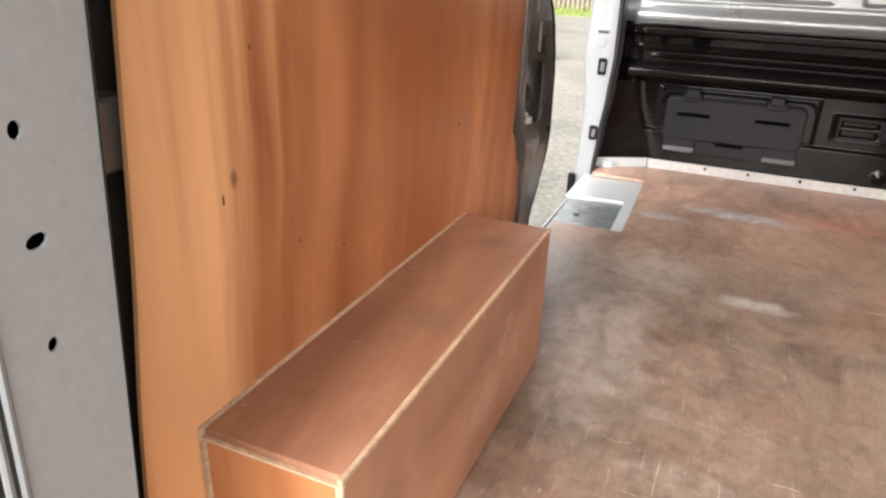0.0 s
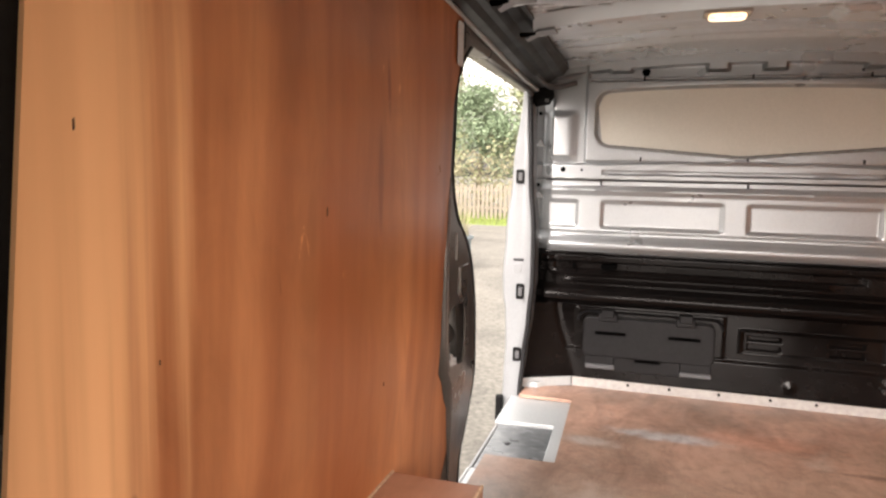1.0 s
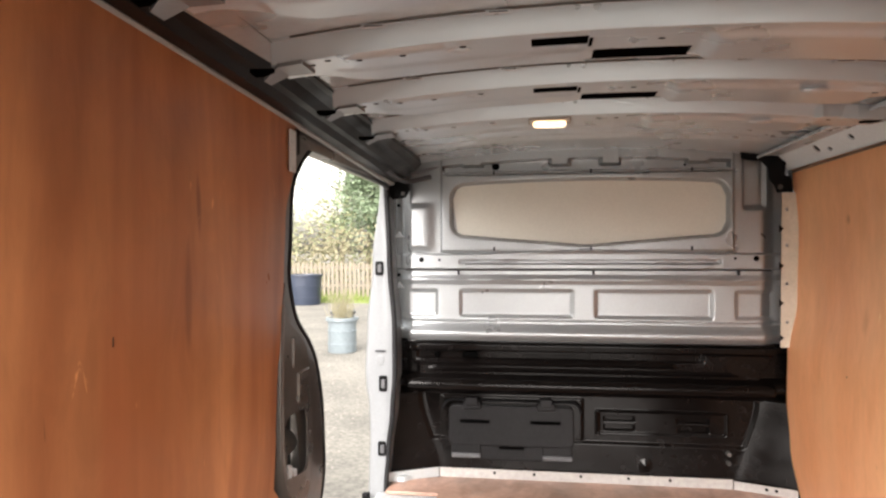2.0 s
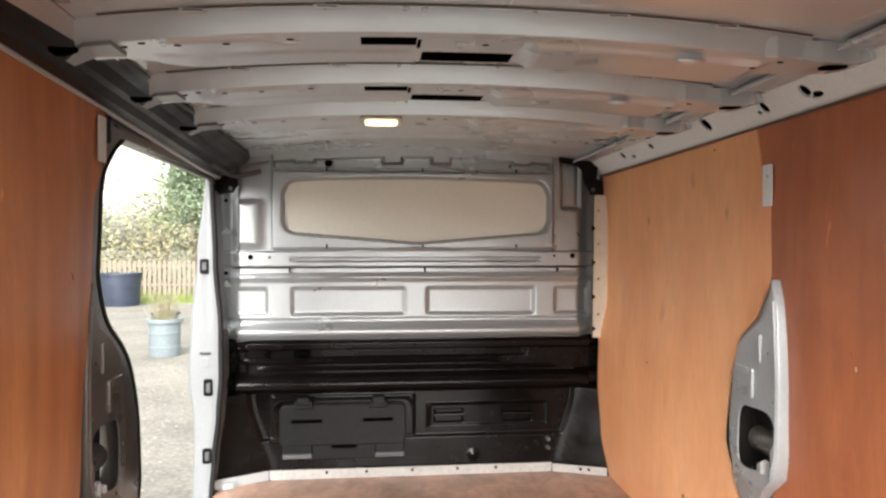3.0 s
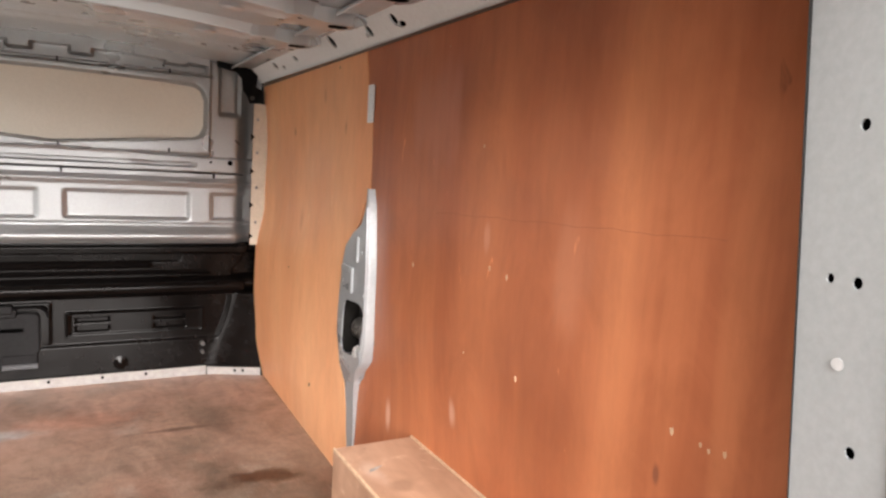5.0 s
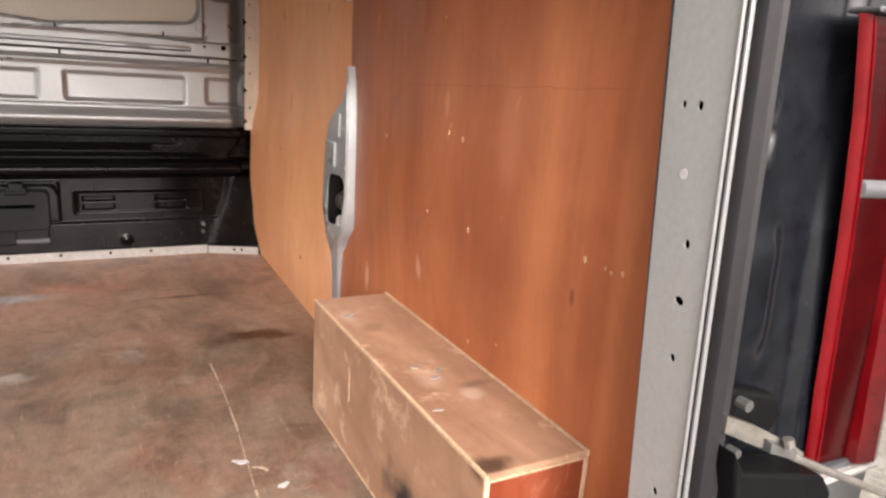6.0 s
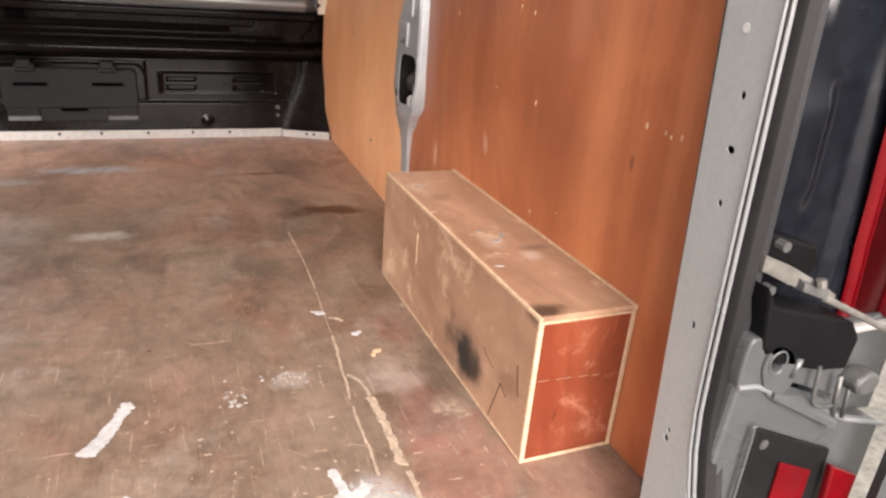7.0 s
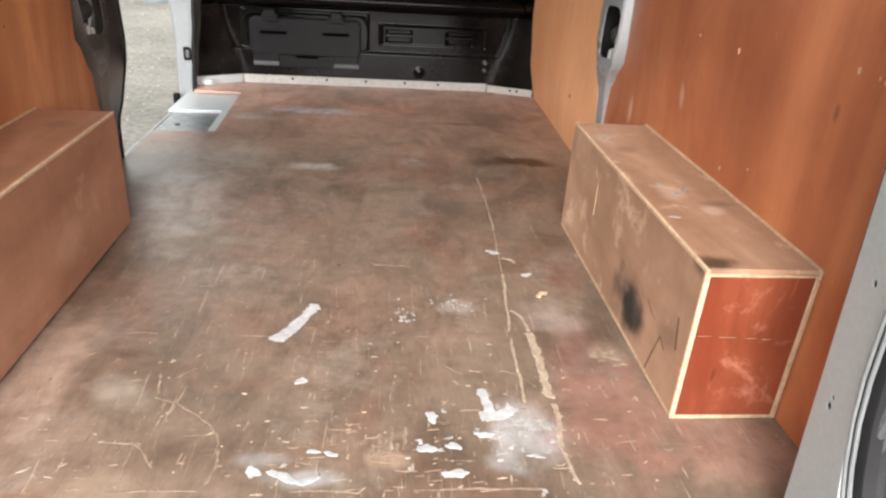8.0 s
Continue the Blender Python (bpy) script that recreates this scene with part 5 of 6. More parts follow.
def corner(sign):
    c = thing("rear_pillar", (sign * 0.72, 0.05, 0), "silver-grey rear door pillar with punched holes and rubber seal", "pillar", "rear pillars")
    S = lambda x, y, z: (sign * x, y, z)
    dz, dy = (0.0, 0.0) if sign > 0 else (-0.018, -0.002)
    holes = [ring(y + dy, z + dz, ry, rz, 10) for y, z, ry, rz in ((0.083, 0.934, 0.0045, 0.005), (0.054, 0.934, 0.0055, 0.006), (0.064, 0.854, 0.006, 0.006), (0.041, 0.775, 0.0055, 0.006), (0.040, 0.705, 0.009, 0.0055), (0.036, 0.633, 0.005, 0.0055),
                                                              (0.030, 0.451, 0.005, 0.006), (0.028, 0.268, 0.0045, 0.005), (0.030, 0.252, 0.006, 0.0065), (0.065, 1.08, 0.0055, 0.006), (0.07, 1.20, 0.0055, 0.006))]
    place = lambda y, z: S(0.700 + 0.17 * (y - 0.040 * (z - 0.5) + 0.009), y, z)
    inner = lambda z: 0.087 + 0.075 * (z - 0.5)
    part("flange", pierced([(inner(-0.03), -0.03), (inner(1.38), 1.38)] + [(lean(z), z) for z in (1.38, 0.60, 0.37, 0.32, 0.27, 0.22, 0.17, 0.12, 0.08, -0.03)], holes, place, (sign * 0.003, 0, 0)), FLANGE, c)
    part("rivet", tube([S(0.7085, 0.064 + dy, 0.854 + dz), S(0.712, 0.064 + dy, 0.854 + dz)], 0.0062, 10), PAINT, c, "pale plug in a hole")
    # Silver pillar's return, coloured dark for the shade in the gap.
    part("flange_return", loft([[S(0.7155, inner(z), z), S(0.730, inner(z) + 0.006, z), S(0.80, inner(z) + 0.020, z), S(0.90, 0.150, z), S(0.90, 0.146, z), S(0.80, inner(z) + 0.014, z), S(0.735, inner(z) - 0.004, z)] for z in (-0.03, 0.4, 0.9, 1.38)]), RAIL, c, "return of the pillar, coloured dark for its shade")
    # Black sheet behind the flange paints shade into its holes.
    part("hole_shade", loft([[S(0.722, lean(z) + 0.012, z), S(0.732, inner(z) - 0.012, z), S(0.742, inner(z) - 0.012, z), S(0.742, lean(z) + 0.012, z)] for z in (-0.03, 0.5, 1.38)]), VOID, c, "black sheet painting the shade behind the holes")
    part("wall_bracket", box(*sorted((sign * 0.848, sign * 0.885)), 0.11, 0.26, 0.660, 0.730, 0.004), PILLAR_DIM, c, "grey bracket behind the flange")
    part("bead", tube([S(0.6990, -0.003 + lean(z), z) for z in spread(-0.03, 1.38, 24)], 0.0030, 8), FOLD, c, "pale rolled edge", True)
    # A thin black tube paints the shade between the two folds.
    part("groove", tube([S(0.7012, -0.0066 + lean(z), z) for z in spread(-0.03, 1.38, 24)], 0.0017, 6), RUBBER, c, "dark line painting the shade between the folds", True)
    part("bead", tube([S(0.7030, -0.0100 + lean(z), z) for z in spread(-0.03, 1.38, 24)], 0.0032, 8), FOLD, c, "pale second fold", True)
    part("weatherstrip", loft([[S(0.7065, -0.014 + lean(z), z), S(0.712, -0.023 + lean(z), z), S(0.728, -0.027 + lean(z), z), S(0.733, -0.018 + lean(z), z), S(0.733, 0.0 + lean(z), z), S(0.708, 0.0 + lean(z), z)] for z in spread(-0.03, 1.38, 24)]), SEAL_DARK, c, "dark grey rubber door seal", True)
    part("seal_lip", loft([[S(0.7335, -0.020 + lean(z), z), S(0.742, -0.024 + lean(z), z), S(0.750, -0.016 + lean(z), z), S(0.751, 0.0 + lean(z), z), S(0.7338, 0.0 + lean(z), z)] for z in spread(-0.03, 1.38, 24)]), SEAL_LIP, c, "grey outer lip of the seal", True)

    def jamb_y(x, z):
        y = 0.020 + lean(z)
        y -= 0.010 * bumpy(z, 0.66, 0.76, 0.04) * bumpy(x, 0.775, 0.83, 0.02)
        y += 0.014 * bumpy(z, 0.90, 0.93, 0.01) * bumpy(x, 0.765, 0.80, 0.01)
        y -= 0.012 * bumpy(x, 0.93, 1.0, 0.03)
        return y
    part("jamb", thicken(relief(lambda x, z: S(x, jamb_y(x, z), z), spread(0.748, 0.985, 40), spread(0.30, 1.40, 60)), (0, 0.01, 0)), JAMB, c, "door jamb with shade in its slate-grey colour", True)
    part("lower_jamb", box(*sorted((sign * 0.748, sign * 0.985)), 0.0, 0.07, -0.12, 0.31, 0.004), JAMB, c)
    return c


corner(1)
left_corner = corner(-1)
left_corner.location.y += 0.017

# tail lamp on the outer corner
tail = thing("tail_lamp", (0.90, -0.02, 0.8), "tall red tail lamp on the van's rear corner", "tail lamp")
LAMP_EDGE = [(0.44, 0.956), (0.484, 0.952), (0.613, 0.939), (0.694, 0.931), (0.762, 0.924), (0.849, 0.913), (0.904, 0.904), (0.969, 0.891), (1.049, 0.871)]
XL = lambda z: at_line(LAMP_EDGE, z)
rows = []
for z in spread(0.452, 1.046, 24):
    k = 0.006 * math.sin((z - 0.452) / 0.594 * math.pi)
    x = XL(z)
    rows.append([(x, -0.006, z), (x + 0.006, -0.012, z), (x + 0.012, -0.014, z), (x + 0.060, -0.022 - k, z), (x + 0.10, -0.030 - k, z), (x + 0.125, -0.020, z), (x + 0.120, 0.012, z)])
part("lens", loft(rows), RED_DEEP, tail, "glossy deep red lens", True)
part("lens_rib", loft([[(XL(z) - 0.004, -0.007, z), (XL(z) + 0.000, -0.013, z), (XL(z) + 0.009, -0.0155, z), (XL(z) + 0.011, -0.010, z)] for z in spread(0.450, 1.047, 16)]), RED, tail, "raised bright lens edge", True)
part("lens_line", tube([(XL(z) + 0.0125, -0.0155, z) for z in spread(0.455, 1.044, 16)], 0.0022, 6), RED, tail, "thin bright red ridge", True)
part("reflector_bar", loft([[(XL(z) + 0.064, -0.022, z), (XL(z) + 0.068, -0.037, z), (XL(z) + 0.100, -0.044, z), (XL(z) + 0.118, -0.038, z), (XL(z) + 0.118, -0.022, z)] for z in spread(0.456, 0.760, 10)]), RED, tail, "brighter red reflector bar")
part("divider", loft([[(XL(0.85) + 0.013, -0.012, z), (XL(0.85) + 0.016, -0.022 + d, z), (XL(0.85) + 0.06, -0.035 + d, z), (XL(0.85) + 0.10, -0.043 + d, z), (XL(0.85) + 0.10, -0.02, z)] for z, d in ((0.836, 0.006), (0.841, 0.001), (0.847, 0.0), (0.853, 0.001), (0.858, 0.006))]), RUBBER_GREY, tail, "grey band between the lens chambers", True)
part("trim", box(XL(1.04) - 0.002, XL(1.04) + 0.12, -0.030, 0.01, 1.0475, 1.054, 0.002), OUTER, tail, "silver upper edge")
part("trim", box(XL(0.45) - 0.004, XL(0.45) + 0.12, -0.042, 0.02, 0.440, 0.4505, 0.003), WHITE_STRIP, tail, "pale lower trim")

quarter = thing("quarter_panel", (0.95, 0.1, 0.4), "silver outer rear corner of the van body", "body panel")
part("corner_skin", loft([[(0.985, 0.02, z), (1.015, 0.03, z), (1.02, 0.5, z), (0.99, 0.5, z)] for z in (-0.1, 0.7, 1.46)]), OUTER, quarter)

# door check strap and hinge
check = thing("door_check", (0.80, -0.03, 0.53), "worn steel door check arm in front of the jamb", "door check")
part("bracket", loft([[(0.722, -0.022, 0.556), (0.722, -0.022, 0.578), (0.722, -0.034, 0.578), (0.722, -0.034, 0.556)], [(0.762, -0.038, 0.538), (0.762, -0.038, 0.563), (0.762, -0.048, 0.563), (0.762, -0.048, 0.538)], [(0.806, -0.052, 0.524), (0.806, -0.052, 0.540), (0.806, -0.062, 0.540), (0.806, -0.062, 0.524)], [(0.832, -0.058, 0.514), (0.832, -0.058, 0.524), (0.832, -0.066, 0.524), (0.832, -0.066, 0.514)]]), WORN_ZINC, check, "pale worn steel arm")
part("slider", loft([[(0.772, -0.062, 0.534), (0.772, -0.062, 0.546), (0.772, -0.046, 0.550), (0.772, -0.046, 0.532)], [(0.812, -0.070, 0.520), (0.812, -0.070, 0.532), (0.812, -0.052, 0.536), (0.812, -0.052, 0.518)]]), ZINC, check, "grey sliding block")
part("rivet", tube([(0.796, -0.068, 0.541), (0.794, -0.066, 0.551)], 0.007, 8), WORN_ZINC, check)
part("rod", tube([(0.812, -0.062, 0.522), (0.87, -0.075, 0.496), (1.02, -0.105, 0.430)], 0.0052, 8), WORN_ZINC, check)
part("bolt", tube([(0.742, -0.030, 0.592), (0.742, -0.045, 0.592)], 0.0075, 8), ZINC, check)
part("bolt", tube([(0.738, -0.030, 0.530), (0.738, -0.045, 0.530)], 0.0065, 8), ZINC, check)
part("cover", prism([(0.716, 0.545), (0.735, 0.515), (0.90, 0.470), (0.925, 0.440), (0.918, 0.388), (0.86, 0.395), (0.77, 0.420), (0.735, 0.450)], "y", -0.060, 0.0, 0.005), BLACK, check, "black plastic cover")
part("boot", prism([(0.745, 0.600), (0.845, 0.572), (0.86, 0.545), (0.84, 0.515), (0.745, 0.540)], "y", -0.012, 0.02, 0.006), BLACK, check, "black rubber boot")

hinge = thing("hinge_assembly", (0.82, -0.05, 0.38), "silver steel rear door hinge with pins", "hinge")
part("leaf", prism(smooth_outline([(0.716, 0.380), (0.712, 0.455), (0.728, 0.466), (0.742, 0.450), (0.764, 0.376)]), "y", -0.056, -0.030, 0.004), OUTER, hinge)
cup = pierced(smooth_outline([(0.757, 0.449), (0.745, 0.416), (0.776, 0.364), (0.812, 0.384), (0.806, 0.415), (0.788, 0.440)]), [ring(0.770, 0.424, 0.012, 0.014, 14)], lambda x, z: (x, -0.060, z), (0, 0.024, 0))
part("knuckle", cup, OUTER, hinge)
part("knuckle_rim", tube([(0.770 + 0.016 * math.cos(a), -0.0605, 0.424 + 0.018 * math.sin(a)) for a in spread(0, 6.283, 18)], 0.0018, 6), OUTER, hinge, "raised ring round the hole", True)
# A dark disc inside the ring paints the recess's shade.
part("knuckle_hole", prism(ring(0.770, 0.424, 0.0125, 0.0145, 14), "y", -0.048, -0.042), FLAP, hinge, "dark disc painting the shade of the hinge recess")
part("plate", prism([(0.806, 0.422), (0.950, 0.372), (0.950, 0.322), (0.800, 0.385)], "y", -0.046, -0.034, 0.003), OUTER, hinge)
part("shelf", loft([[(0.776, -0.066, 0.375), (0.776, -0.040, 0.386), (0.776, -0.040, 0.366), (0.776, -0.066, 0.366)], [(0.926, -0.072, 0.296), (0.930, -0.040, 0.322), (0.930, -0.040, 0.290), (0.926, -0.072, 0.286)]]), OUTER, hinge, "sloped silver shelf")
part("pin", tube(smooth_line([(0.856, -0.062, 0.405), (0.860, -0.062, 0.372), (0.864, -0.063, 0.345), (0.878, -0.064, 0.334), (0.906, -0.064, 0.330)], 4), 0.0032, 8), ZINC, hinge, "", True)
part("pin", tube([(0.908, -0.062, 0.380), (0.921, -0.062, 0.305)], 0.0042, 8), ZINC, hinge, "", True)
part("pin", tube([(0.936, -0.062, 0.365), (0.944, -0.062, 0.300)], 0.0036, 8), ZINC, hinge, "", True)
part("pin", tube([(0.812, -0.060, 0.424), (0.806, -0.060, 0.395)], 0.006, 8), OUTER, hinge, "", True)
part("buffer", prism(ring(0.955, 0.365, 0.026, 0.020, 18), "y", -0.078, -0.045, 0.006), ZINC, hinge, "pale plastic buffer")

lowp = thing("bumper_corner", (0.85, -0.08, 0.2), "silver rear body corner with dark inset and red reflector", "bumper")
part("skin", prism([(0.712, 0.395), (0.745, 0.392), (0.965, 0.290), (1.06, 0.262), (1.06, -0.30), (0.690, -0.30), (0.700, 0.20)], "y", -0.055, 0.02, 0.008), OUTER, lowp)
part("folded_edge", tube([(0.712, -0.056, 0.391), (0.745, -0.057, 0.388), (0.86, -0.057, 0.335), (0.965, -0.057, 0.287), (1.06, -0.057, 0.259)], 0.0040, 8), FOLD, lowp, "bright folded top edge", True)
part("folded_edge", tube([(0.757, -0.0655, 0.02), (0.756, -0.0655, 0.322), (0.760, -0.0655, 0.326)], 0.0030, 8), OUTER, lowp, "folded edge beside the inset", True)
part("lamp_seat", prism([(0.90, 0.300), (1.06, 0.270), (1.06, 0.46), (0.93, 0.445)], "y", -0.030, 0.02, 0.004), OUTER, lowp)
part("inset", prism([(0.765, 0.318), (0.945, 0.238), (0.950, -0.02), (0.770, 0.02)], "y", -0.064, -0.054, 0.004), FLAP, lowp, "dark plastic inset")
part("screw", tube([(0.787, -0.066, 0.285), (0.787, -0.060, 0.285)], 0.008, 10), ZINC, lowp)
part("reflector", prism([(0.830, 0.245), (0.905, 0.212), (0.910, 0.02), (0.835, 0.05)], "y", -0.070, -0.0645, 0.002), RED, lowp, "red reflector")
part("red_edge", prism([(0.93, 0.225), (1.0, 0.19), (1.0, 0.05), (0.95, 0.06)], "y", -0.085, -0.071, 0.004), RED, lowp, "bright red lens corner")

def rear_door(sign):
    d = thing("rear_door", (sign * 1.05, -0.2, 0.3), "silver rear door swung open past the corner", "door", "rear doors")
    S = lambda x, y, z: (sign * x, y, z)
    rows = [[S(1.020, -0.110, z), S(1.050, -0.100, z), S(1.255, -0.780, z), S(1.220, -0.790, z)] for z in (-0.18, 0.5, 1.42)]
    part("door_shell", loft(rows), OUTER, d)
    part("door_lining", loft([[S(1.018 + 0.03, -0.20, z), S(1.016 + 0.03, -0.20, z), S(1.196, -0.74, z), S(1.200, -0.74, z)] for z in (-0.08, 0.60)]), FLAP, d, "dark inner lining")
    part("door_edge", loft([[S(1.000, -0.128, z), S(1.018, -0.105, z), S(1.030, -0.125, z), S(1.014, -0.142, z)] for z in (-0.18, 0.5, 1.42)]), OUTER, d)
    return d


rear_door(1)
rear_door(-1)

for ob in (check, hinge, lowp):
    ob.location = ob.location + Vector((0.013, 0, 0.006))

# ---- floor wear ----
wear = thing("floor_wear", (0.3, 0.6, 0.0), "paint splashes and torn veneer marks on the floor", "stains", "", "stuff")
Z = 0.0003
rnd = random.Random(77)
for k, (line, wide, gaps) in enumerate([([(0.412, 1.605), (0.414, 1.40), (0.409, 1.185), (0.398, 1.0), (0.391, 0.851)], 0.0045, 5), ([(0.391, 0.845), (0.381, 0.76), (0.365, 0.571), (0.360, 0.449), (0.356, 0.35)], 0.0105, 2),
                                        ([(0.385, 0.693), (0.406, 0.661), (0.412, 0.600)], 0.008, 2), ([(0.412, 0.595), (0.413, 0.517), (0.411, 0.433), (0.407, 0.364)], 0.0135, 1), ([(0.412, 0.345), (0.414, 0.30), (0.400, 0.225), (0.411, 0.135)], 0.009, 3), ([(0.437, 0.945), (0.425, 0.962), (0.405, 0.97)], 0.008, 1)]):
    whole = smooth_line([(*p, 0) for p in line], 12)
    step = len(whole) // gaps
    for a in range(0, len(whole) - 2, step):
        seg = [(p.x + rnd.gauss(0, wide * 0.12), p.y) for p in whole[a:a + step + (1 if rnd.random() < 0.9 else -1)]]
        if len(seg) > 2:
            part("torn_veneer", streak(seg[::2] if len(seg) > 5 else seg, wide * rnd.uniform(0.5, 1.2), Z, 600 + 20 * k + a, 0.25, 0.001), SPLINTER, wear, "pale torn veneer line")
for k, (x, y, rx, ry, t) in enumerate([(0.281, 0.318, 0.015, 0.013, 0.35), (0.265, 0.257, 0.015, 0.008, 0.1), (0.171, 0.307, 0.011, 0.015, 0), (0.202, 0.163, 0.022, 0.009, 0), (0.205, 0.229, 0.013, 0.009, 0),
                                       (0.157, 0.223, 0.016, 0.010, 0), (-0.086, 0.695, 0.017, 0.016, 0), (-0.041, 0.218, 0.010, 0.005, 0), (-0.010, 0.211, 0.013, 0.005, -0.3), (-0.083, 0.416, 0.011, 0.010, 0),
                                       (-0.135, 0.171, 0.012, 0.012, 0), (-0.085, 0.160, 0.026, 0.009, -0.5), (-0.045, 0.150, 0.020, 0.007, 0.2), (0.384, 1.005, 0.022, 0.009, -0.4), (0.455, 0.872, 0.016, 0.008, 0.3)]):
    part("paint_splash", blot(x, y, rx, ry, t, Z + 0.0003 * (k % 3), 40 + k, 40, 0.36, 0.0008), PAINT, wear, "dried white paint splash")
for k, (pts, wide) in enumerate([([(-0.156, 0.556), (-0.129, 0.599), (-0.108, 0.642), (-0.086, 0.690)], 0.025), ([(-0.168, 0.562), (-0.145, 0.588), (-0.122, 0.622)], 0.009), ([(-0.140, 0.552), (-0.118, 0.590), (-0.100, 0.630)], 0.008),
                                 ([(0.272, 0.390), (0.277, 0.365), (0.282, 0.340), (0.284, 0.310)], 0.019), ([(0.262, 0.307), (0.285, 0.308), (0.305, 0.311), (0.330, 0.332)], 0.024)]):
    part("paint_splash", streak(pts, wide, Z + 0.0002 * k, 61 + k, 0.16 if wide > 0.01 else 0.4, 0.0009), PAINT, wear, "dried white paint stroke")
part("torn_veneer", blot(0.562, 0.512, 0.026, 0.026, 0.3, Z, 71, 30, 0.75, 0.0006), SCRATCH, wear, "pale worn patch")
part("torn_veneer", blot(0.585, 0.478, 0.012, 0.010, 0.3, Z, 73, 18, 0.7, 0.0006), SCRATCH, wear, "pale worn patch")
for k, (x, y, n) in enumerate(((0.060, 0.215, 0.020), (0.072, 0.235, 0.030), (0.083, 0.228, 0.022), (0.094, 0.245, 0.036), (0.103, 0.222, 0.016), (0.118, 0.25, 0.03))):
    part("torn_veneer", streak([(x - 0.002, y - n), (x + 0.001, y), (x + 0.003, y + n)], 0.005, Z, 580 + k, 0.6, 0.0006), SCRATCH, wear, "upright torn veneer fibres")
rnd = random.Random(19)
for k in range(40):
    x, y = rnd.gauss(0.335, 0.034), rnd.gauss(0.268, 0.028)
    r = rnd.uniform(0.0015, 0.007)
    part("paint_splash", blot(x, y, r * rnd.uniform(0.5, 1.3), r * rnd.uniform(0.7, 1.8), rnd.uniform(0, 3), Z, 900 + k, 14, 0.9, 0.0005), SMEAR if k % 6 else PAINT, wear)
for k in range(16):
    x, y = rnd.gauss(0.20, 0.10), rnd.gauss(0.17, 0.05)
    r = rnd.uniform(0.002, 0.006)
    part("paint_splash", blot(x, abs(y) + 0.05, r * rnd.uniform(0.8, 2.0), r, rnd.uniform(-0.4, 0.4), Z, 960 + k, 12, 0.9, 0.0005), PAINT if k % 2 else SMEAR, wear)
rnd = random.Random(12)
for k in range(46):
    x, y = (rnd.gauss(0.123, 0.016), rnd.gauss(0.66, 0.035)) if k % 2 else (rnd.gauss(0.25, 0.022), rnd.gauss(0.715, 0.02))
    r = rnd.uniform(0.001, 0.004)
    part("fleck", blot(x, y, r * rnd.uniform(0.7, 2.2), r, rnd.uniform(0, 3), Z, 100 + k, 8, 0.5, 0.0008), SMEAR, wear)
for k in range(240):
    x, y = rnd.uniform(-0.62, 0.60), abs(rnd.gauss(0.08, 0.30)) + 0.05
    r = rnd.uniform(0.0006, 0.0024)
    part("chip", blot(x, y, r * rnd.uniform(0.8, 4), r, rnd.choice((0, 0.1, 1.5, 0.7)), Z, 200 + k, 9, 0.6, 0.0008), SPLINTER if k % 3 else SCRATCH, wear)
for k in range(26):
    x, y = rnd.uniform(-0.60, 0.55), rnd.uniform(0.07, 0.95)
    a = rnd.choice((0.0, 0.05, 1.4, 1.57, 0.8, 2.4))
    n = rnd.uniform(0.008, 0.045)
    part("scratch", streak([(x - n * math.cos(a), y - n * math.sin(a)), (x, y + rnd.uniform(-0.01, 0.01)), (x + n * math.cos(a), y + n * math.sin(a))], rnd.uniform(0.0005, 0.0013), Z, 400 + k, 0.8, 0.0006), SCRATCH, wear)
for k, (x, y, n) in enumerate([(0.10, 0.915, 0.05), (-0.12, 0.93, 0.025), (0.16, 1.78, 0.055), (-0.285, 0.131, 0.07), (-0.02, 0.127, 0.05), (0.24, 0.126, 0.11)]):
    part("scratch", streak([(x - n, y), (x, y + 0.002), (x + n, y - 0.001)], 0.0026, Z, 500 + k, 0.8, 0.0006), SCRATCH, wear)
for k, pts in enumerate([[(-0.349, 0.367), (-0.274, 0.327), (-0.218, 0.268), (-0.199, 0.199), (-0.206, 0.145)], [(-0.300, 0.403), (-0.313, 0.289)], [(-0.343, 0.156), (-0.345, 0.239), (-0.301, 0.182)], [(-0.40, 0.245), (-0.335, 0.240)], [(-0.36, 0.45), (-0.345, 0.37)]]):
    part("scratch", streak(pts, 0.0034, Z, 520 + k, 0.9, 0.0006), SCRATCH, wear)
rnd = random.Random(41)
flakes = None
for k in range(170):
    if k % 3 == 0:
        x, y = rnd.gauss(0.02, 0.10), abs(rnd.gauss(0.10, 0.09)) + 0.06
    else:
        x, y = rnd.uniform(-0.60, 0.66), abs(rnd.gauss(0.0, 0.22)) + 0.06
    across = rnd.random() < 0.4
    n, r = rnd.uniform(0.003, 0.016), rnd.uniform(0.0006, 0.0022)
    q = blot(x, y, n if across else r, r if across else n, rnd.uniform(-0.12, 0.12), Z - 0.0001, 1200 + k, 9, 0.8, 0.0006)
    flakes = q if flakes is None else merge(flakes, q)
part("flakes", flakes, SCRATCH, wear, "fine dull veneer flakes")
bits = thing("wood_chip", (0.47, 0.76, 0.002), "small pale wood chip lying on the floor", "wood chip")
part("chip_body", streak([(0.462, 0.755), (0.475, 0.772), (0.492, 0.776)], 0.011, 0.0015, 7, 0.4, 0.003), RAW, bits)

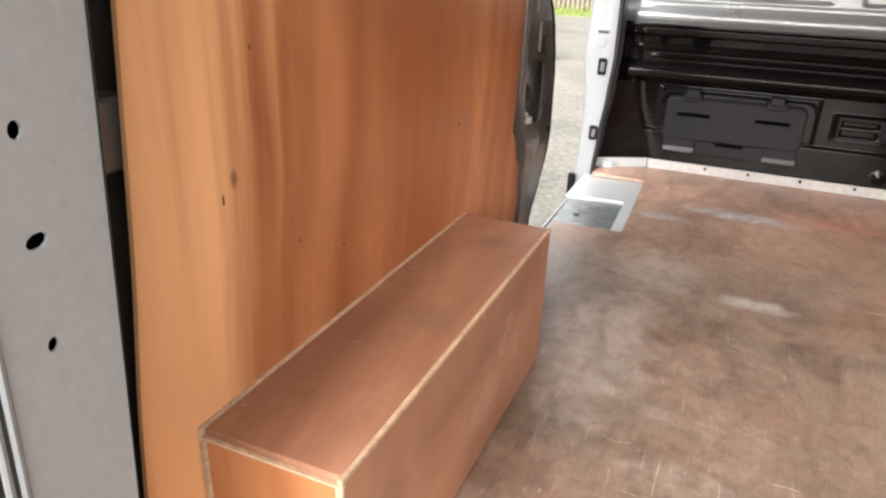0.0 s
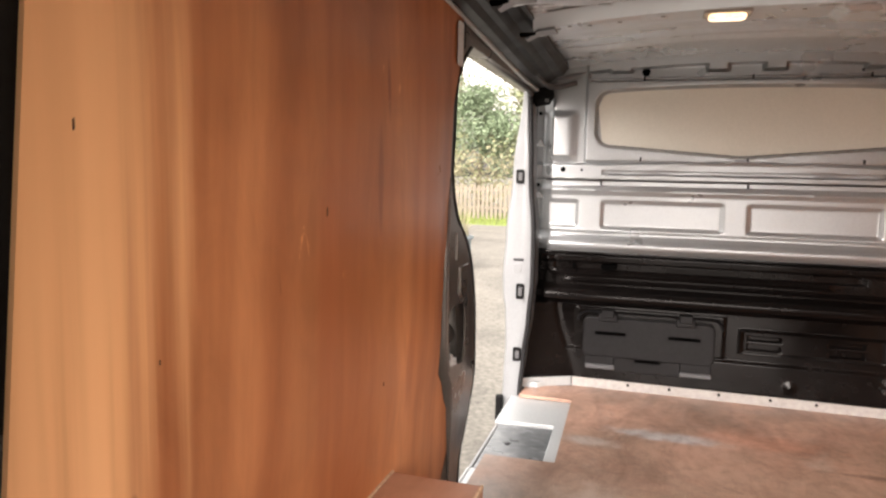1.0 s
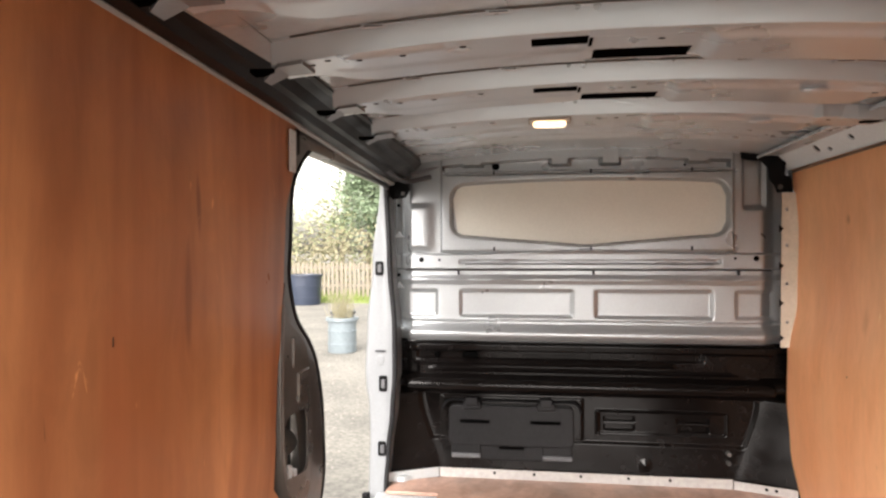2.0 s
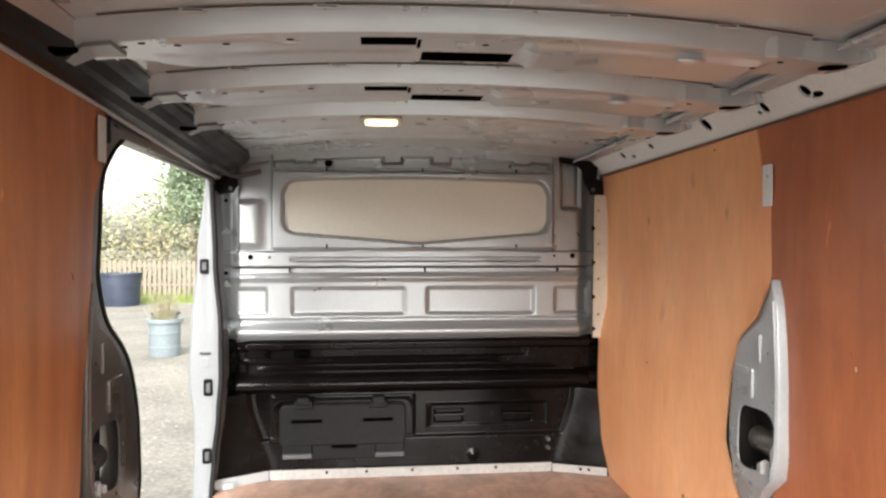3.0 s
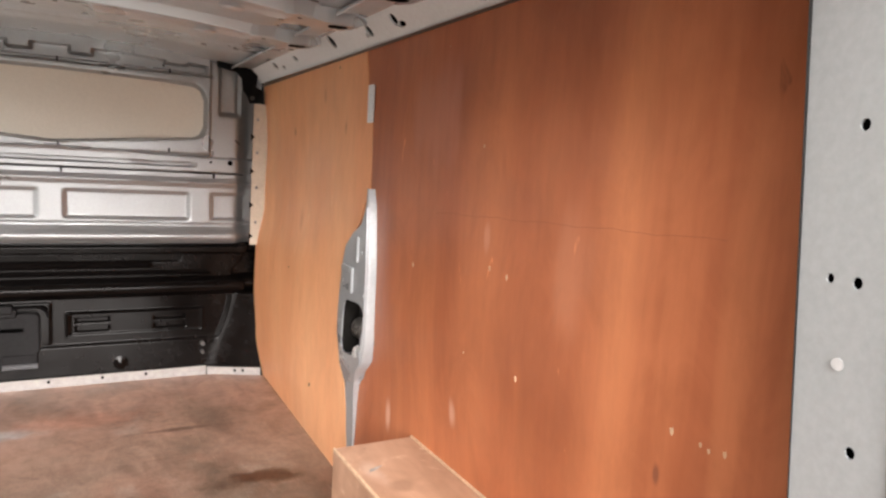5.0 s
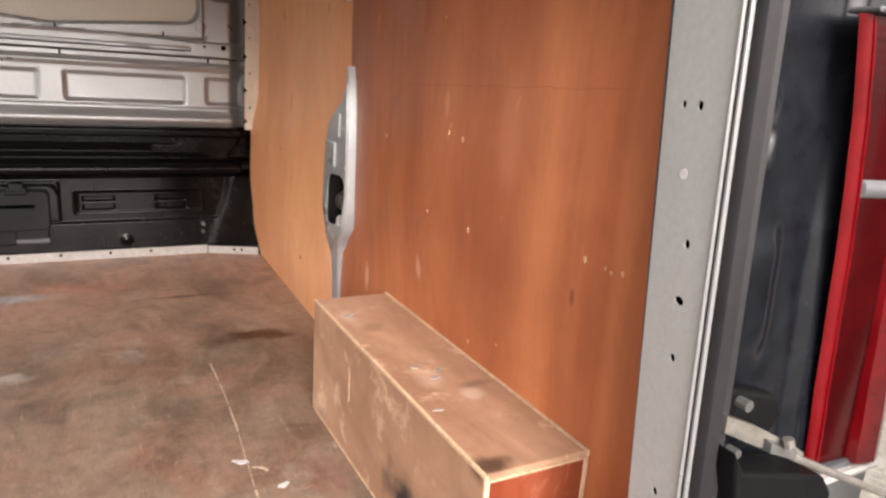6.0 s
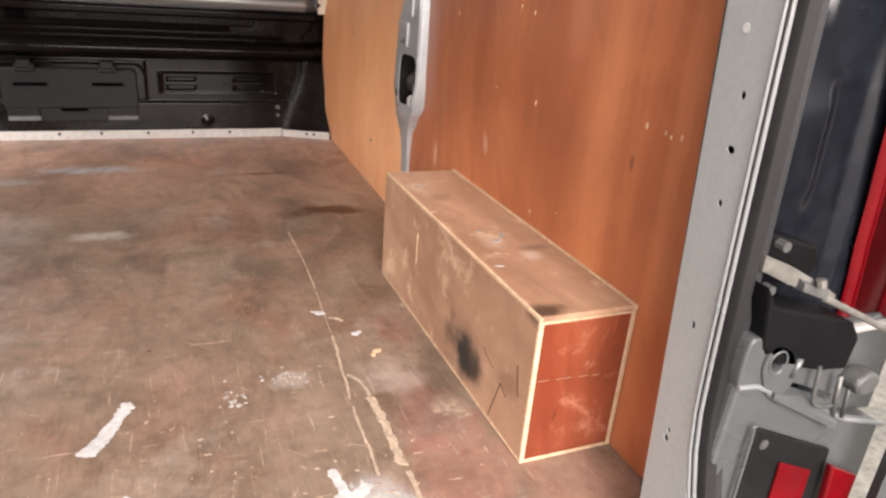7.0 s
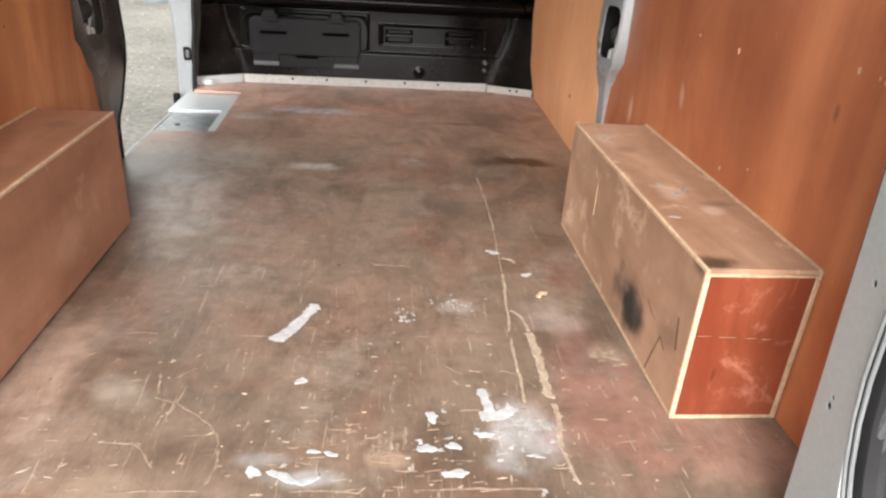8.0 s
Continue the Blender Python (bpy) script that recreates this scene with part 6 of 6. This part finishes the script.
# marks on the boxes
part("scuff", prism([(0.928, 0.155), (0.933, 0.164), (0.932, 0.245), (0.928, 0.23)], "x", 0.6292, 0.6300), RAW, rbox)
for (ya, za), (yb, zb), w in [((0.356, 0.194), (0.341, 0.131), 0.004), ((0.412, 0.116), (0.449, 0.011), 0.0025), ((0.499, 0.149), (0.470, 0.135), 0.003), ((0.470, 0.135), (0.450, 0.130), 0.004), ((0.412, 0.116), (0.385, 0.10), 0.004)]:
    part("scuff", prism([(ya - w / 2, za), (ya + w / 2, za), ((ya + yb) / 2 + w * 0.8, (za + zb) / 2 + w * 0.3), (yb + w / 2, zb), (yb - w / 2, zb), ((ya + yb) / 2 - w * 0.4, (za + zb) / 2)], "x", 0.6292, 0.6300), BROWN_STAIN, rbox, "brown scratch")
for k, (x, y, rx, ry, t) in enumerate([(0.72, 0.66, 0.012, 0.006, 0.3), (0.745, 0.69, 0.020, 0.005, 0.9), (0.68, 1.07, 0.018, 0.006, 0.4), (0.70, 0.72, 0.008, 0.006, 0), (0.66, 0.53, 0.01, 0.004, 0)]):
    part("scuff", blot(x, y, rx, ry, t, 0.3252, 30 + k, 12, 0.5, 0.0006), SMEAR, rbox)

for k, (x, n) in enumerate(((0.655, 0.012), (0.70, 0.016), (0.745, 0.010), (0.775, 0.008))):
    part("scuff", box(x - n, x + n, 0.2988, 0.2996, 0.1898 - 0.002 * k, 0.1907 - 0.002 * k, 0), SCRATCH, rbox, "pale dash scratched across the end")

# chips and screws in the linings
for k, (y, z, h, m) in enumerate([(1.218, 0.777, 0.009, RAW), (0.862, 0.822, 0.008, RAW), (0.798, 0.813, 0.009, RAW), (0.911, 1.072, 0.006, RAW), (0.745, 0.622, 0.009, RAW), (0.358, 0.661, 0.010, RAW), (0.309, 0.659, 0.006, RAW),
                                  (0.295, 0.655, 0.006, RAW), (0.270, 0.660, 0.008, RAW), (0.740, 0.360, 0.009, RAW), (0.946, 0.622, 0.005, RAW), (0.62, 0.40, 0.004, RAW), (1.10, 1.30, 0.004, RAW)]):
    x, h = rear_x(y, z), h * 0.7
    part("chip", prism([(y - h * 0.5, z - h * 0.2), (y - h * 0.1, z - h), (y + h * 0.3, z - h * 0.5), (y + h * 0.6, z + h * 0.6), (y + h * 0.1, z + h * 0.5), (y - h * 0.2, z + h)], "x", x - 0.0012, x + 0.0005), m, sheet_r)
for k, (y, z, h) in enumerate([(2.056, 0.204, 0.010), (1.85, 1.33, 0.004), (2.35, 0.60, 0.004)]):
    x = front_x(y, z)
    part("chip", prism([(y - h * 0.7, z - h * 0.4), (y + h * 0.6, z - h * 0.8), (y + h * 0.8, z + h * 0.3), (y - h * 0.3, z + h * 0.7)], "x", x - 0.0014, x + 0.0005), BROWN_STAIN, sheet_f)
for k, (y, z, h) in enumerate([(0.360, 0.600, 0.011), (0.42, 0.76, 0.005), (0.50, 0.50, 0.004), (0.325, 1.00, 0.010), (0.80, 0.90, 0.014), (0.62, 0.45, 0.005), (1.05, 0.55, 0.007)]):
    x, h = rear_x(y, z), h * 0.55
    part("chip", prism([(y - h * 0.14, z - h), (y + h * 0.16, z - h * 0.6), (y + h * 0.12, z + h), (y - h * 0.12, z + h * 0.7)], "x", -x - 0.0005, -x + 0.0012), BROWN_STAIN, sheet_l)
cross = [(0.30 + 0.03 * i, 0.945 + 0.0015 * math.sin(i * 1.1) + 0.0008 * math.sin(i * 2.9) - 0.0010 * i) for i in range(28)]
part("crack", loft([[(rear_x(y, z) - 0.0004, y, z - 0.0004), (rear_x(y, z) - 0.0004, y, z + 0.0004), (rear_x(y, z) + 0.0005, y, z + 0.0004), (rear_x(y, z) + 0.0005, y, z - 0.0004)] for y, z in cross]), CRACK, sheet_r, "fine brown crack in the veneer")

# ---- yard outside ----
rnd = random.Random(5)
vs, fs = [], []
for k in range(6000):
    d = rnd.uniform(0.4, 9.0)
    x, y = -1.3 - d * rnd.uniform(0.15, 0.75), 1.8 + d * rnd.uniform(0.4, 1.25)
    r, a = rnd.uniform(0.005, 0.015), rnd.uniform(0, 6.28)
    n = len(vs)
    for i in range(5):
        q = r * rnd.uniform(0.7, 1.15)
        vs.append((x + q * math.cos(a + 1.257 * i), y + q * math.sin(a + 1.257 * i), GROUND + r * rnd.uniform(0.1, 0.4)))
    vs.append((x + r * rnd.uniform(-0.3, 0.3), y, GROUND + r * rnd.uniform(0.6, 0.9)))
    vs += [(x, y, GROUND - r * 0.3)]
    for i in range(5):
        fs += [(n + i, n + (i + 1) % 5, n + 5), (n + (i + 1) % 5, n + i, n + 6)]
me = bpy.data.meshes.new("stones")
me.from_pydata(vs, [], fs)
bm = bmesh.new()
bm.from_mesh(me)
bpy.data.meshes.remove(me)
setting("gravel_stones", bm, STONE, "loose pale gravel stones on the yard", "gravel", kind="stuff")

fence = thing("picket_fence", (-8, 22, GROUND), "weathered wooden picket fence behind the yard", "fence")
for z in (0.35, 0.95):
    part("rail", box(-15.0, -1.0, 22.00, 22.05, GROUND + z, GROUND + z + 0.09, 0.004), FENCE_WOOD, fence)
first = None
for k in range(94):
    x = -14.95 + 0.15 * k
    if first is None:
        first = part("picket", prism([(x, GROUND), (x + 0.085, GROUND), (x + 0.085, GROUND + 1.12), (x + 0.042, GROUND + 1.19), (x, GROUND + 1.12)], "y", 21.975, 21.998), FENCE_WOOD, fence)
        continue
    ob = new("picket", first.data)
    ob.parent = fence
    ob.location = (0.15 * k, 0, rnd.uniform(-0.03, 0.03))


def tub(at, r, h, material, label, taper=0.85):
    t = thing("plant_tub", (*at, GROUND), label, "tub", "yard tubs")
    prof = [(r * taper, 0), (r * taper + 0.01, 0.02), (r * 0.96, h * 0.75), (r, h - 0.06), (r + 0.03, h - 0.05), (r + 0.03, h), (r - 0.02, h), (r - 0.04, h - 0.1), (0.02, h - 0.12)]
    part("tub_body", loft([[(at[0] + a * math.cos(2 * math.pi * i / 28), at[1] + a * math.sin(2 * math.pi * i / 28), GROUND + z) for i in range(28)] for a, z in prof]), material, t, smooth=True)
    for z in (0.25, 0.62):
        part("hoop", tube([(at[0] + (r * (taper + (0.96 - taper) * z / 0.75) + 0.004) * math.cos(2 * math.pi * i / 24), at[1] + (r * (taper + (0.96 - taper) * z / 0.75) + 0.004) * math.sin(2 * math.pi * i / 24), GROUND + h * z) for i in range(25)], 0.012, 6), material, t)
    return t


t = tub((-3.26, 10.15), 0.225, 0.54, TUB_BLUE, "pale blue galvanised tub with dry stalks", 0.95)
bm = bmesh.new()
for k in range(70):
    a, d = rnd.uniform(0, 6.28), rnd.uniform(0, 0.17)
    x, y = -3.26 + d * math.cos(a), 10.15 + d * math.sin(a)
    q = tube([(x, y, GROUND + 0.4), (x + rnd.gauss(0, 0.05), y + rnd.gauss(0, 0.05), GROUND + 0.68), (x + rnd.gauss(0, 0.12), y + rnd.gauss(0, 0.12), GROUND + rnd.uniform(0.75, 1.05))], [0.006, 0.005, 0.002], 4)
    bm = merge(bm, q)
part("dry_plant", bm, LEAF_DRY, t, "dry reddish plant stalks")
tub((-7.05, 19.0), 0.52, 0.88, TUB_NAVY, "dark navy plastic tub beside the fence", 0.9)
tub((-4.4, 14.0), 0.25, 0.28, TUB_NAVY, "low dark pot on the gravel", 0.9)


def clumps(places, size, per, seed, flat=0.5):
    """Many small leaves round some places."""
    r = random.Random(seed)
    vs, fs = [], []
    for c, spread_r in places:
        for _ in range(per):
            d = Vector((r.gauss(0, 1), r.gauss(0, 1), r.gauss(0, 0.8))) * spread_r * 0.5
            p = Vector(c) + d
            a = Vector((r.gauss(0, 1), r.gauss(0, 1), r.gauss(0, flat))).normalized()
            b = a.cross(Vector((r.gauss(0, 1), r.gauss(0, 1), r.gauss(0, 1)))).normalized()
            s = size * r.uniform(0.6, 1.3)
            n = len(vs)
            vs += [p - a * s, p + b * s * 0.4, p + a * s, p - b * s * 0.4]
            fs.append((n, n + 1, n + 2, n + 3))
    me = bpy.data.meshes.new("leaves")
    me.from_pydata(vs, [], fs)
    bm = bmesh.new()
    bm.from_mesh(me)
    bpy.data.meshes.remove(me)
    return bm


def tree(at, high, wide, leaf, per, seed, label, bare=0.3, size=0.085):
    r = random.Random(seed)
    t = thing("tree", (*at, GROUND), label, "tree", "trees beyond the fence")
    base = Vector((*at, GROUND))
    top = base + Vector((r.gauss(0, 0.3), r.gauss(0, 0.3), high))
    line = [base, base.lerp(top, 0.3) + Vector((r.gauss(0, 0.12), 0, 0)), base.lerp(top, 0.65) + Vector((r.gauss(0, 0.2), 0, 0)), top]
    trunk = tube(smooth_line(line, 4), [0.16 * (1 - 0.92 * i / 12) for i in range(13)], 7)
    tips = []
    for k in range(30):
        f = r.uniform(0.22, 0.97)
        p = base.lerp(top, f)
        a = r.uniform(0, 6.28)
        reach = wide * (1.05 - f * 0.75) * r.uniform(0.5, 1.0)
        q = p + Vector((math.cos(a) * reach, math.sin(a) * reach, reach * r.uniform(0.3, 1.0)))
        m = p.lerp(q, 0.5) + Vector((0, 0, -0.1 * reach))
        trunk = merge(trunk, tube([p, m, q], [0.05 * (1.1 - f), 0.03 * (1.1 - f), 0.008], 5))
        tips.append((q, m))
        for _ in range(3):
            e = m.lerp(q, r.uniform(0, 1)) + Vector((r.gauss(0, 0.5), r.gauss(0, 0.5), r.uniform(0.1, 0.7))) * wide * 0.3
            trunk = merge(trunk, tube([m.lerp(q, 0.4), e], [0.014, 0.004], 4))
            tips.append((e, m))
    part("trunk", trunk, BARK, t, "grey-brown trunk and limbs")
    places = [(p, wide * 0.32) for p, _ in tips if r.random() > bare] + [(m, wide * 0.26) for _, m in tips if r.random() > bare + 0.3]
    part("crown", clumps(places, size, int(per * 2.2), seed + 1), leaf, t, "loose uneven crown of small leaves")
    return t


tree((-5.2, 28.0), 7.5, 2.6, LEAF, 40, 1, "young green tree in thin spring leaf", 0.25)
tree((-9.0, 29.0), 9.5, 3.0, LEAF, 22, 2, "tall thinly leaved tree behind the fence", 0.55)
tree((-13.5, 30.0), 9.0, 3.2, LEAF, 26, 3, "tall thinly leaved tree behind the fence", 0.5)
tree((-7.0, 26.5), 4.8, 2.0, LEAF_DARK, 40, 4, "dense dark evergreen behind the fence", 0.35)
tree((-16.0, 27.0), 6.0, 2.4, LEAF_DARK, 50, 5, "dense dark evergreen behind the fence", 0.1)
tree((-1.5, 30.0), 9.0, 3.0, LEAF, 30, 6, "tall thinly leaved tree behind the fence", 0.4)
rnd = random.Random(31)
places = [((rnd.uniform(-22, 3), rnd.uniform(23.2, 25.5), GROUND + rnd.uniform(0.2, 2.1)), 0.9) for _ in range(260)]
setting("hedge", clumps(places, 0.075, 90, 8), LEAF_DRY, "straggling brown-green hedge behind the fence", "hedge", kind="stuff")
places = [((rnd.uniform(-22, 3), rnd.uniform(24.5, 27), GROUND + rnd.uniform(0.8, 3.0)), 1.0) for _ in range(170)]
setting("shrubs", clumps(places, 0.08, 90, 9), LEAF, "green shrubs mixed behind the fence", "shrubs", kind="stuff")
vs, fs = [], []
for k in range(9000):
    x, y = rnd.uniform(-18, 2), rnd.uniform(19.6, 23.5)
    h, a, w = rnd.uniform(0.05, 0.22), rnd.uniform(0, 6.28), 0.012
    n = len(vs)
    vs += [(x - w * math.cos(a), y - w * math.sin(a), GROUND), (x + w * math.cos(a), y + w * math.sin(a), GROUND), (x + rnd.gauss(0, 0.04), y + rnd.gauss(0, 0.04), GROUND + h)]
    fs.append((n, n + 1, n + 2))
me = bpy.data.meshes.new("grass")
me.from_pydata(vs, [], fs)
bm = bmesh.new()
bm.from_mesh(me)
setting("grass", merge(bm, prism([(-22, 19.8), (3, 19.4), (3, 26), (-22, 26)], "z", GROUND - 0.02, GROUND + 0.012)), GRASS, "rough grass strip along the fence", "grass", kind="stuff")
